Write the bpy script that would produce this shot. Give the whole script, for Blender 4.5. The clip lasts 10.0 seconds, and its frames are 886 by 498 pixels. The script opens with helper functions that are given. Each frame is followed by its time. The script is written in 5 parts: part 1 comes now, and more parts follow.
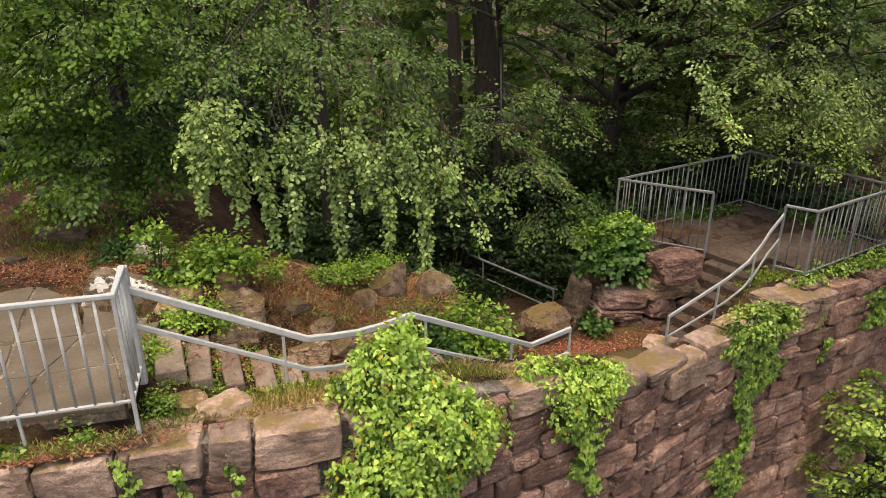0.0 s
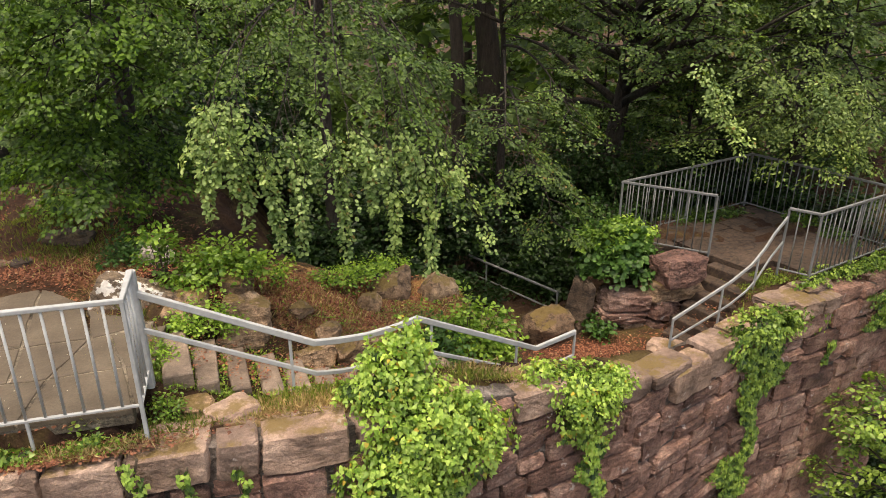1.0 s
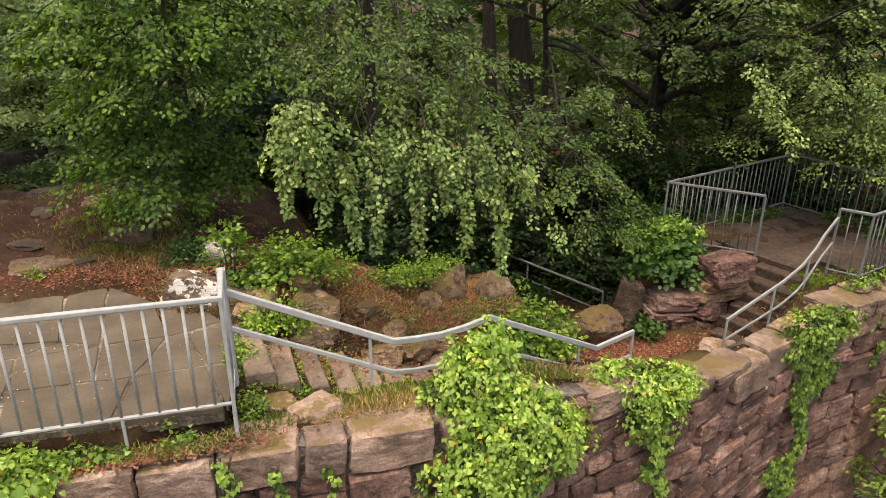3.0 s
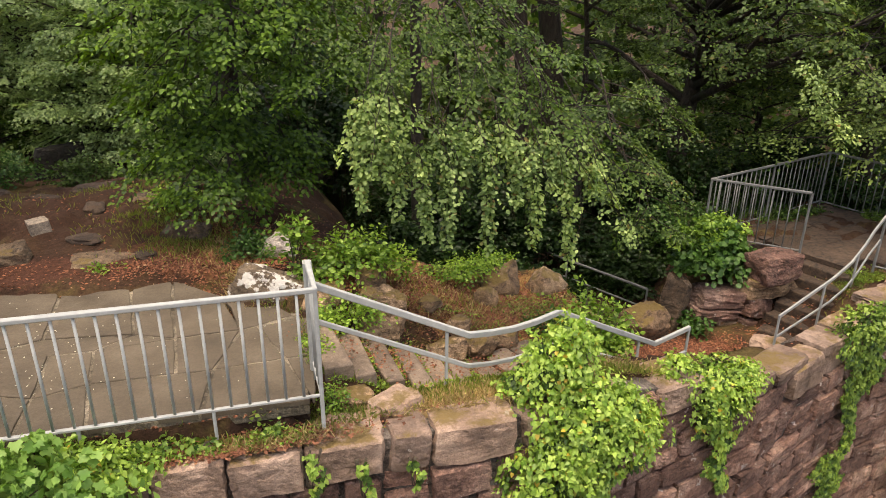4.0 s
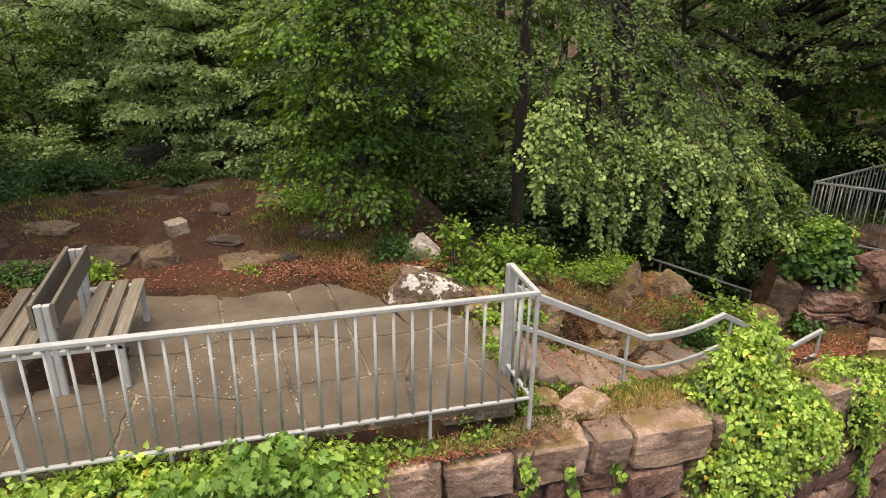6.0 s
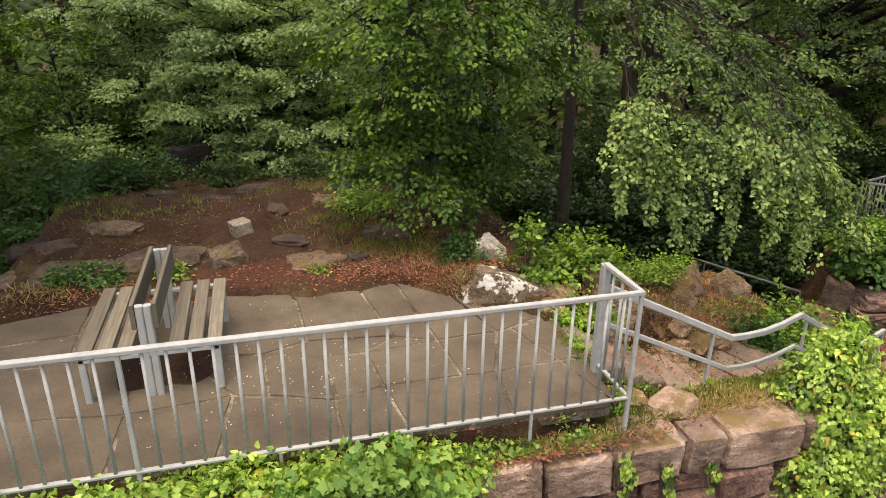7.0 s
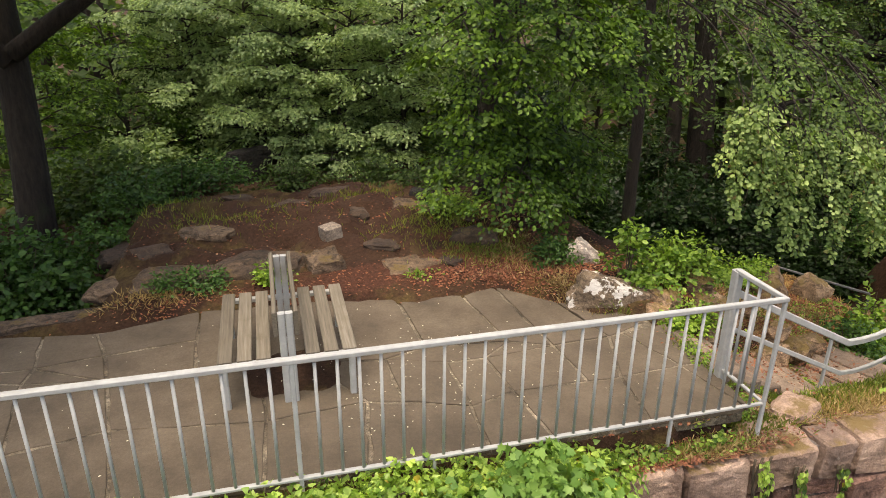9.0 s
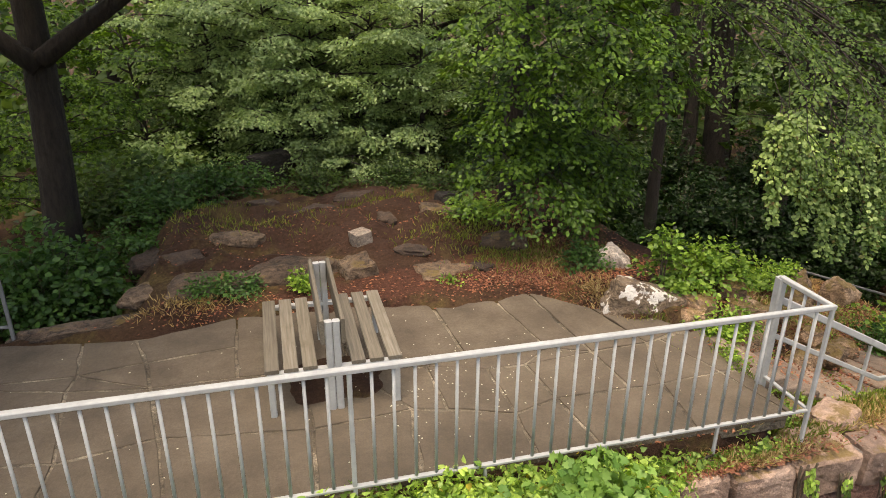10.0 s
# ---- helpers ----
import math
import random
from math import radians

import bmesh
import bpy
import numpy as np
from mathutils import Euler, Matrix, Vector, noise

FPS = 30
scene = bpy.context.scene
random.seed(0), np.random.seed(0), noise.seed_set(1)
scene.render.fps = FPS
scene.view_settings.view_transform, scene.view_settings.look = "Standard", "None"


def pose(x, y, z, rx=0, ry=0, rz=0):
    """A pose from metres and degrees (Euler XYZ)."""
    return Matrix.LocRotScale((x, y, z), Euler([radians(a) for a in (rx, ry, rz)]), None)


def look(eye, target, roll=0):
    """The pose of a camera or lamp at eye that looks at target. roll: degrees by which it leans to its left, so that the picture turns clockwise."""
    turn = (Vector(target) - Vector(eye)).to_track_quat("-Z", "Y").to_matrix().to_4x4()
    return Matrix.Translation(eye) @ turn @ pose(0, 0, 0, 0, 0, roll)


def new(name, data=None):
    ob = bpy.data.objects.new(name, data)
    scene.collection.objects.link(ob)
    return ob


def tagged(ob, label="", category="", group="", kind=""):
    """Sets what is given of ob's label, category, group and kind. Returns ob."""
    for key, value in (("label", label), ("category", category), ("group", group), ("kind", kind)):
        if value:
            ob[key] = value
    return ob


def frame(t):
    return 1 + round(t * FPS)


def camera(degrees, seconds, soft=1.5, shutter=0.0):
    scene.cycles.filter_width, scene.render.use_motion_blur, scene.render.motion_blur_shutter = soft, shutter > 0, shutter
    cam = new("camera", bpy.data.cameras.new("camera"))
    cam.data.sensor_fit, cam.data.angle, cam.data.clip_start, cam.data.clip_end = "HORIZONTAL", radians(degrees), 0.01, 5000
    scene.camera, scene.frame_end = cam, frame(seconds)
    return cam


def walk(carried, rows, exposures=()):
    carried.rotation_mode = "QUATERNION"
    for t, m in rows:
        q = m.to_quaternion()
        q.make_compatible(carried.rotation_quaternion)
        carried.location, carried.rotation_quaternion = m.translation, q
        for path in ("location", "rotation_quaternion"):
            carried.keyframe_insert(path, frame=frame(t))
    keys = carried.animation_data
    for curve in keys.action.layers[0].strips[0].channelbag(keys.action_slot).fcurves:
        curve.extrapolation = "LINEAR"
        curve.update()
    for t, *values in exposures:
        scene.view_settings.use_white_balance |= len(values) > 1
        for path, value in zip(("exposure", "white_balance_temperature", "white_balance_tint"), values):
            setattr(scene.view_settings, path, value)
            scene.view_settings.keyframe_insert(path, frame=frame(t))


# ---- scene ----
cam = camera(65.4, 10.0, soft=0.7)
METRES, EYE, TILT, LEAN, TURN = 5.6, 3.43, 0.0, 0.0, -15.1
ROWS = [
    (0.0, 0.0, 0.0, 0.0, 0.09, -22.48, -0.21),
    (0.5, -0.0026, 0.0001, 0.0014, 0.09, -22.45, -0.21),
    (1.0, -0.0113, 0.0006, 0.0065, 0.09, -22.44, -0.22),
    (1.5, -0.0275, 0.0002, 0.012, 0.12, -22.4, -0.21),
    (2.0, -0.0565, -0.0002, 0.0114, 0.15, -22.38, -0.23),
    (2.5, -0.0948, -0.0007, 0.0086, 0.17, -22.39, -0.27),
    (4.0, -0.2781, -0.0058, -0.0081, 0.27, -22.38, -0.49),
    (4.5, -0.3507, -0.0078, -0.0115, 0.31, -22.38, -0.56),
    (5.0, -0.4337, -0.0096, -0.0088, 0.37, -22.39, -0.6),
    (5.5, -0.5096, -0.0106, -0.0041, 0.43, -22.4, -0.63),
    (7.0, -0.7307, -0.0124, -0.0074, 0.51, -22.33, -0.62),
    (7.5, -0.7881, -0.0131, -0.0132, 0.57, -22.34, -0.57),
    (8.0, -0.8424, -0.0139, -0.0126, 0.64, -22.37, -0.52),
    (8.5, -0.8863, -0.015, -0.0055, 0.68, -22.38, -0.47),
    (9.0, -0.928, -0.0153, 0.0033, 0.72, -22.39, -0.4),
    (9.5, -0.9613, -0.015, 0.0088, 0.77, -22.39, -0.32),
    (10.0, -0.993, -0.0147, 0.0151, 0.81, -22.4, -0.26),
]
walk(cam, [(t, pose(0, 0, EYE, TILT, LEAN, TURN) @ pose(METRES * x, METRES * y, METRES * z, 90 + pitch, roll, yaw)) for t, x, y, z, yaw, pitch, roll in ROWS],
     exposures=[(0.0, 0.75, 7700, 13), (10.0, 0.75, 7700, 13)])

# ---- light ----
world = bpy.data.worlds.new("sky")
scene.world = world
world.use_nodes = True
wt = world.node_tree
sky = wt.nodes.new("ShaderNodeTexSky")
sky.sky_type = "NISHITA"
sky.sun_disc = False
sky.sun_elevation = radians(77)
sky.sun_rotation = radians(216)
sky.air_density, sky.dust_density, sky.ozone_density = 1.0, 4.0, 1.0
wt.links.new(sky.outputs["Color"], wt.nodes["Background"].inputs["Color"])
wt.nodes["Background"].inputs["Strength"].default_value = 0.2
sun = new("sun", bpy.data.lights.new("sun", "SUN"))
sun.data.energy, sun.data.angle, sun.data.color = 1.6, radians(40), (1.0, 0.95, 0.86)
sun.matrix_world = look((0, 0, 30), (4, 5.5, 0))

# ---- mesh tools ----
R = np.random.RandomState(7)


def unit(a):
    a = np.asarray(a, float)
    return a / np.maximum(np.linalg.norm(a, axis=-1, keepdims=True), 1e-9)


class Soup:
    """Gathers vertices and faces for one mesh."""

    def __init__(self):
        self.v, self.f, self.n = [], [], 0

    def add(self, verts, faces):
        self.v.append(np.asarray(verts, float))
        self.f += [tuple(i + self.n for i in f) for f in faces]
        self.n += len(verts)

    def tube(self, pts, radii, sides=7):
        pts = np.asarray(pts, float)
        k = len(pts)
        radii = np.broadcast_to(np.asarray(radii, float), (k,))
        t = unit(np.gradient(pts, axis=0))
        ref = np.where(np.abs(t[:, 2:3]) > 0.9, [[1.0, 0, 0]], [[0, 0, 1.0]])
        a = unit(np.cross(t, ref))
        b = np.cross(t, a)
        ang = np.arange(sides) * 2 * math.pi / sides
        ring = pts[:, None] + radii[:, None, None] * (a[:, None] * np.cos(ang)[None, :, None] + b[:, None] * np.sin(ang)[None, :, None])
        f = [(i * sides + j, i * sides + (j + 1) % sides, (i + 1) * sides + (j + 1) % sides, (i + 1) * sides + j) for i in range(k - 1) for j in range(sides)]
        f += [tuple(range(sides))[::-1], tuple((k - 1) * sides + j for j in range(sides))]
        self.add(ring.reshape(-1, 3), f)

    def bar(self, pts, w, h, c=0.18):
        """A bar of chamfered rectangular section, w wide and h high, along a line of points."""
        pts = np.asarray(pts, float)
        k = len(pts)
        t = np.diff(pts, axis=0)
        t = unit(t)
        tv = np.vstack([t[:1], unit(t[:-1] + t[1:]) if k > 2 else np.zeros((0, 3)), t[-1:]])
        ref = np.where(np.abs(tv[:, 2:3]) > 0.95, [[0, 1.0, 0]], [[0, 0, 1.0]])
        a = unit(np.cross(tv, ref))
        b = np.cross(a, tv)
        m = c * min(w, h)
        x, y = w / 2, h / 2
        prof = [(x - m, -y), (x, -y + m), (x, y - m), (x - m, y), (-x + m, y), (-x, y - m), (-x, -y + m), (-x + m, -y)]
        ring = np.stack([pts + a * px + b * py for px, py in prof], 1)
        f = [(i * 8 + j, i * 8 + (j + 1) % 8, (i + 1) * 8 + (j + 1) % 8, (i + 1) * 8 + j) for i in range(k - 1) for j in range(8)]
        f += [tuple(range(8))[::-1], tuple((k - 1) * 8 + j for j in range(8))]
        self.add(ring.reshape(-1, 3), f)

    def mesh(self, name, mat, smooth=False):
        me = bpy.data.meshes.new(name)
        me.from_pydata(np.vstack(self.v).tolist(), [], self.f)
        me.materials.append(mat)
        if smooth:
            me.shade_smooth()
        me.update()
        return me


def thing(name, label, category, at=(0, 0, 0), group="", kind=""):
    ob = new(name)
    ob.empty_display_size = 0.1
    ob.location = at
    return tagged(ob, label, category, group, kind)


def part(name, me, parent, label=""):
    ob = new(name, me)
    if parent is not None:
        ob.parent = parent
        root = parent
        off = Vector((0, 0, 0))
        while root is not None:
            off += root.location
            root = root.parent
        ob.location = -off
    return tagged(ob, label)


def bar_part(name, pts, w, h, mat, parent, label=""):
    s = Soup()
    s.bar(pts, w, h)
    return part(name, s.mesh(name, mat), parent, label)


# leaf outlines: the left half from stalk to tip, as (across, along, lift)
OVAL = [(0, 0, 0), (-0.26, 0.25, 0.06), (-0.3, 0.6, 0.06), (0, 1, -0.06)]
IVY = [(0, 0, 0), (-0.27, -0.08, 0.04), (-0.45, 0.14, 0.06), (-0.3, 0.5, 0.04), (0, 1, -0.1)]
KITE = [(0, 0, 0), (-0.33, 0.45, 0.07), (0, 1, -0.06)]
LOBED = [(0, 0, 0), (-0.36, -0.16, 0.05), (-0.62, 0.16, 0.02), (-0.42, 0.34, 0.06), (-0.52, 0.72, 0.0), (-0.2, 0.66, 0.05), (0, 1, -0.1)]
BEECH = [(0, 0, 0), (-0.27, 0.16, 0.06), (-0.4, 0.48, 0.07), (-0.26, 0.8, 0.03), (0, 1, -0.05)]
ROUND = [(0, 0, 0), (-0.36, 0.05, 0.08), (-0.5, 0.42, 0.08), (-0.32, 0.8, 0.05), (0, 1, -0.04)]


def leaf_mesh(name, outline, P, D, U, S, mat):
    """One mesh of many leaves: places P, axes D, faces turned to U, lengths S."""
    half = np.array(outline, float)
    k = len(half)
    other = half[1:-1] * [-1, 1, 1]
    T = np.vstack([half, other])
    m = len(T)
    left = list(range(k))[::-1]
    right = [0] + list(range(k, m)) + [k - 1]
    D = unit(D)
    X = unit(np.cross(D, U))
    Z = np.cross(X, D)
    S = np.broadcast_to(np.asarray(S, float), (len(P),))
    V = P[:, None] + S[:, None, None] * (X[:, None] * T[None, :, 0:1] + D[:, None] * T[None, :, 1:2] + Z[:, None] * T[None, :, 2:3])
    n = len(P)
    idx = (np.arange(n) * m)[:, None, None] + np.array([left, right])[None]
    me = bpy.data.meshes.new(name)
    me.vertices.add(n * m)
    me.vertices.foreach_set("co", V.reshape(-1).astype(np.float32))
    me.loops.add(n * 2 * k)
    me.loops.foreach_set("vertex_index", idx.reshape(-1).astype(np.int32))
    me.polygons.add(n * 2)
    me.polygons.foreach_set("loop_start", (np.arange(n * 2) * k).astype(np.int32))
    me.materials.append(mat)
    me.update(calc_edges=True)
    return me


def sprays(B, D, L, per, width=0.34, sag=0.25, size=0.06, flat=0.35, rng=R):
    """Leaves on flat twigs: bases B, headings D, lengths L, so many leaves to each. Returns places, axes, facings and sizes."""
    B, D, L = np.asarray(B, float), unit(D), np.asarray(L, float)
    n = len(B)
    u = (np.arange(per) + 0.5) / per
    u = np.clip(u[None] + rng.normal(0, 0.03, (n, per)), 0, 1)
    lat = unit(np.cross(D, [0, 0, 1.0]) + 1e-6)
    side = np.where(np.arange(per) % 2, 1.0, -1.0)[None] * np.ones((n, 1))
    off = side * rng.rand(n, per) ** 0.8 * width * (1.05 - 0.75 * u)
    P = B[:, None] + D[:, None] * (L[:, None] * u)[..., None] + lat[:, None] * (off * L[:, None])[..., None]
    P[..., 2] -= sag * L[:, None] * (u ** 2 + 1.2 * np.abs(off)) + rng.normal(0, 0.02, (n, per))
    A = D[:, None] * 0.8 + lat[:, None] * (side * 0.8)[..., None] + rng.normal(0, 0.35, (n, per, 3))
    A[..., 2] -= 0.35
    U = np.array([0, 0, 0.8]) + D[:, None] * [0.9, 0.9, 0] + rng.normal(0, flat, (n, per, 3))
    S = size * (0.7 + 0.6 * rng.rand(n, per))
    return P.reshape(-1, 3), A.reshape(-1, 3), U.reshape(-1, 3), S.reshape(-1)


def hangers(T0, T1, per, radius=0.09, size=0.05, rng=R):
    """Leaves round hanging twigs from T0 down to T1."""
    T0, T1 = np.asarray(T0, float), np.asarray(T1, float)
    n = len(T0)
    u = np.linspace(0, 1, per)[None] * np.ones((n, 1))
    bow = np.sin(u * math.pi * 0.5)
    P = T0[:, None] * (1 - u[..., None]) + T1[:, None] * u[..., None]
    P[..., :2] = T0[:, None, :2] * (1 - bow[..., None]) + T1[:, None, :2] * bow[..., None]
    ang = rng.rand(n, per) * 2 * math.pi
    tuft = 0.55 + 0.75 * np.abs(np.sin(u * rng.uniform(7, 12, (n, 1)) + rng.rand(n, 1) * 6))
    rad = radius * tuft * (0.25 + 0.9 * rng.rand(n, per)) * (1.3 - 0.75 * u)
    out = np.stack([np.cos(ang), np.sin(ang), 0 * ang], -1)
    P = P + out * rad[..., None]
    A = out * 0.9 + [0, 0, -0.55] + rng.normal(0, 0.35, (n, per, 3))
    U = out * 0.8 + [0, -0.55, 0.6] + rng.normal(0, 0.35, (n, per, 3))
    S = size * (0.7 + 0.6 * rng.rand(n, per))
    return P.reshape(-1, 3), A.reshape(-1, 3), U.reshape(-1, 3), S.reshape(-1)


def joined(*sets):
    return [np.concatenate([s[i] for s in sets]) for i in range(4)]


def growth(p, d, length, n, bend=(0, 0, 0), wob=0.08, rng=R):
    """A line that grows from p along d, bending on the way."""
    pts, d = [np.array(p, float)], unit(d)
    for _ in range(n):
        pts.append(pts[-1] + d * length / n)
        d = unit(d + np.array(bend) / n + rng.normal(0, wob, 3))
    return np.array(pts)


def along(pts, u):
    u = np.clip(u, 0, 1) * (len(pts) - 1)
    i = np.minimum(u.astype(int), len(pts) - 2)
    w = (u - i)[:, None]
    return pts[i] * (1 - w) + pts[i + 1] * w, unit(pts[i + 1] - pts[i])


# ---- materials ----
def material(name):
    m = bpy.data.materials.new(name)
    m.use_nodes = True
    return m, m.node_tree, m.node_tree.nodes["Principled BSDF"]


def node(nt, kind, **sets):
    n = nt.nodes.new(kind)
    for key, value in sets.items():
        n.inputs[key.replace("_", " ")].default_value = value
    return n


def world_noise(nt, scale, detail=4.0, rough=0.6, stretch=None, obj=False):
    n = node(nt, "ShaderNodeTexNoise", Scale=scale, Detail=detail, Roughness=rough)
    src = nt.nodes.new("ShaderNodeTexCoord").outputs["Object"] if obj else nt.nodes.new("ShaderNodeNewGeometry").outputs["Position"]
    if stretch:
        mp = nt.nodes.new("ShaderNodeMapping")
        mp.inputs["Scale"].default_value = stretch
        nt.links.new(src, mp.inputs["Vector"])
        src = mp.outputs["Vector"]
    nt.links.new(src, n.inputs["Vector"])
    return n.outputs["Fac"]


def ramp(nt, fac, stops):
    r = nt.nodes.new("ShaderNodeValToRGB")
    els = r.color_ramp.elements
    while len(els) < len(stops):
        els.new(0.5)
    for e, (p, c) in zip(els, stops):
        e.position = p
        e.color = (*c, 1) if len(c) == 3 else c
    nt.links.new(fac, r.inputs["Fac"])
    return r.outputs["Color"]


def blend(nt, fac, a, b, mode="MIX"):
    m = nt.nodes.new("ShaderNodeMix")
    m.data_type, m.blend_type = "RGBA", mode
    for key, v in ((0, fac), (6, a), (7, b)):
        if isinstance(v, (int, float)):
            m.inputs[key].default_value = v
        elif isinstance(v, tuple):
            m.inputs[key].default_value = (*v, 1)
        else:
            nt.links.new(v, m.inputs[key])
    return m.outputs[2]


def relief(nt, bsdf, height, strength, distance):
    b = node(nt, "ShaderNodeBump", Strength=strength, Distance=distance)
    nt.links.new(height, b.inputs["Height"])
    nt.links.new(b.outputs["Normal"], bsdf.inputs["Normal"])


def leaf_material(name, dark, light, old=None, rough=0.5, through_light=0.35, patch=0.6):
    m, nt, b = material(name)
    isl = nt.nodes.new("ShaderNodeNewGeometry").outputs["Random Per Island"]
    stops = [(0.0, dark), (0.9, light)]
    if old:
        stops = [(0.0, dark), (0.96, light), (0.985, old)]
    c = ramp(nt, isl, stops)
    big = ramp(nt, world_noise(nt, patch, 3), [(0.35, (0.62, 0.68, 0.66)), (0.65, (1.2, 1.18, 1.05))])
    c = blend(nt, 1.0, c, big, "MULTIPLY")
    nt.links.new(c, b.inputs["Base Color"])
    b.inputs["Roughness"].default_value = rough
    b.inputs["Specular IOR Level"].default_value = 0.35
    t = nt.nodes.new("ShaderNodeBsdfTranslucent")
    warm = blend(nt, 1.0, c, (1.15, 1.15, 0.6), "MULTIPLY")
    nt.links.new(warm, t.inputs["Color"])
    mix = node(nt, "ShaderNodeMixShader", Fac=through_light)
    nt.links.new(b.outputs[0], mix.inputs[1])
    nt.links.new(t.outputs[0], mix.inputs[2])
    nt.links.new(mix.outputs[0], nt.nodes["Material Output"].inputs["Surface"])
    return m


def stone_material(name, dark, mid, light, lichen=None, moss=0.0, per_piece=True, bump=0.9, grain=14, vary=1.0, seams=1.0, fleck=1.0, layer=9.0):
    m, nt, b = material(name)
    n1 = world_noise(nt, 2.2, 5, 0.62)
    n2 = world_noise(nt, grain, 6, 0.7)
    c = ramp(nt, n1, [(0.3, dark), (0.5, mid), (0.72, light)])
    c = blend(nt, 1.0, c, ramp(nt, n2, [(0.34, (1 - 0.55 * fleck, 1 - 0.57 * fleck, 1 - 0.58 * fleck)), (0.5, (0.97, 0.96, 0.95)), (0.66, (1 + 0.35 * fleck, 1 + 0.32 * fleck, 1 + 0.28 * fleck))]), "MULTIPLY")
    seam = ramp(nt, world_noise(nt, 1.0, 3, 0.55, stretch=(2.5, 2.5, 7.0)), [(0.475, (1, 1, 1)), (0.5, (1 - 0.6 * seams, 1 - 0.6 * seams, 1 - 0.6 * seams)), (0.525, (1, 1, 1))])
    c = blend(nt, 1.0, c, seam, "MULTIPLY")
    n3 = world_noise(nt, 75, 4, 0.75)
    c = blend(nt, 1.0, c, ramp(nt, n3, [(0.34, (1 - 0.42 * fleck, 1 - 0.43 * fleck, 1 - 0.44 * fleck)), (0.5, (1, 1, 1)), (0.66, (1 + 0.45 * fleck, 1 + 0.43 * fleck, 1 + 0.4 * fleck))]), "MULTIPLY")
    if per_piece:
        rnd = nt.nodes.new("ShaderNodeObjectInfo").outputs["Random"]
        c = blend(nt, 1.0, c, ramp(nt, rnd, [(0.0, (1 - 0.32 * vary, 1 - 0.36 * vary, 1 - 0.38 * vary)), (0.5, (1.0, 0.98, 0.97)), (1.0, (1 + 0.25 * vary, 1 + 0.2 * vary, 1 + 0.14 * vary))]), "MULTIPLY")
    if lichen:
        spot = ramp(nt, world_noise(nt, 7.0, 5, 0.65), [(lichen[0], (0, 0, 0)), (lichen[0] + 0.03, (1, 1, 1))])
        c = blend(nt, spot, c, lichen[1])
    if moss:
        up = nt.nodes.new("ShaderNodeSeparateXYZ")
        nt.links.new(nt.nodes.new("ShaderNodeNewGeometry").outputs["Normal"], up.inputs[0])
        mk = node(nt, "ShaderNodeMath")
        mk.operation = "MULTIPLY"
        nt.links.new(up.outputs["Z"], mk.inputs[0])
        nt.links.new(world_noise(nt, 3.0, 5, 0.7), mk.inputs[1])
        c = blend(nt, ramp(nt, mk.outputs[0], [(0.62 - moss, (0, 0, 0)), (0.72 - moss, (0.85, 0.85, 0.85))]), c, (0.17, 0.115, 0.03))
    nt.links.new(c, b.inputs["Base Color"])
    b.inputs["Roughness"].default_value = 0.85
    h = blend(nt, 0.6, n2, world_noise(nt, 1.0, 6, 0.7, stretch=(4.0, 4.0, layer)))
    relief(nt, b, h, bump, 0.16)
    return m


MAT_WALL = stone_material("red_sandstone", (0.1, 0.056, 0.043), (0.255, 0.15, 0.117), (0.5, 0.35, 0.28), lichen=(0.64, (0.5, 0.42, 0.37)), bump=0.95, grain=18, fleck=0.8, seams=0.5, vary=1.3, layer=5.0)
MAT_DARKRED = stone_material("dark_red_sandstone", (0.095, 0.05, 0.039), (0.175, 0.096, 0.075), (0.29, 0.175, 0.14))
MAT_CAP = stone_material("weathered_sandstone", (0.13, 0.09, 0.068), (0.27, 0.193, 0.149), (0.45, 0.34, 0.27), moss=0.14, seams=0.3, fleck=0.5, layer=4.0, grain=11, bump=0.75, lichen=(0.67, (0.42, 0.36, 0.3)))
MAT_ROCK = stone_material("mossy_rock", (0.15, 0.1, 0.058), (0.29, 0.2, 0.125), (0.45, 0.33, 0.22), moss=0.24, grain=9)
MAT_LICHEN = stone_material("lichen_rock", (0.12, 0.09, 0.06), (0.2, 0.155, 0.11), (0.3, 0.24, 0.17), lichen=(0.53, (0.74, 0.71, 0.65)), moss=0.06)
MAT_WHITE = stone_material("white_veined_rock", (0.3, 0.24, 0.19), (0.6, 0.55, 0.5), (0.72, 0.69, 0.65), grain=10, seams=0.5)
MAT_DARKROCK = stone_material("near_black_rock", (0.012, 0.01, 0.008), (0.025, 0.021, 0.017), (0.05, 0.042, 0.033))
MAT_LEDGE = stone_material("ledge_rock", (0.072, 0.051, 0.034), (0.14, 0.1, 0.066), (0.235, 0.172, 0.118), moss=0.1, grain=12)
MAT_PALE = stone_material("pale_stone", (0.24, 0.2, 0.16), (0.34, 0.29, 0.24), (0.44, 0.38, 0.32), grain=20, bump=0.4, seams=0.2)
MAT_MORTAR = stone_material("old_mortar", (0.05, 0.04, 0.033), (0.11, 0.09, 0.075), (0.32, 0.28, 0.25), per_piece=False)
MAT_SLAB = stone_material("paving_sandstone", (0.067, 0.053, 0.036), (0.101, 0.081, 0.056), (0.136, 0.111, 0.079), grain=30, bump=0.14, vary=0.3, seams=0.0, fleck=0.3)
# Dark brown stone; part of its darkness is tree shade over the lookout.
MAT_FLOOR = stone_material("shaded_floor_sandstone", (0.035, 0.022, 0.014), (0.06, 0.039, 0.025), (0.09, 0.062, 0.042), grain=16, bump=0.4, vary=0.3)
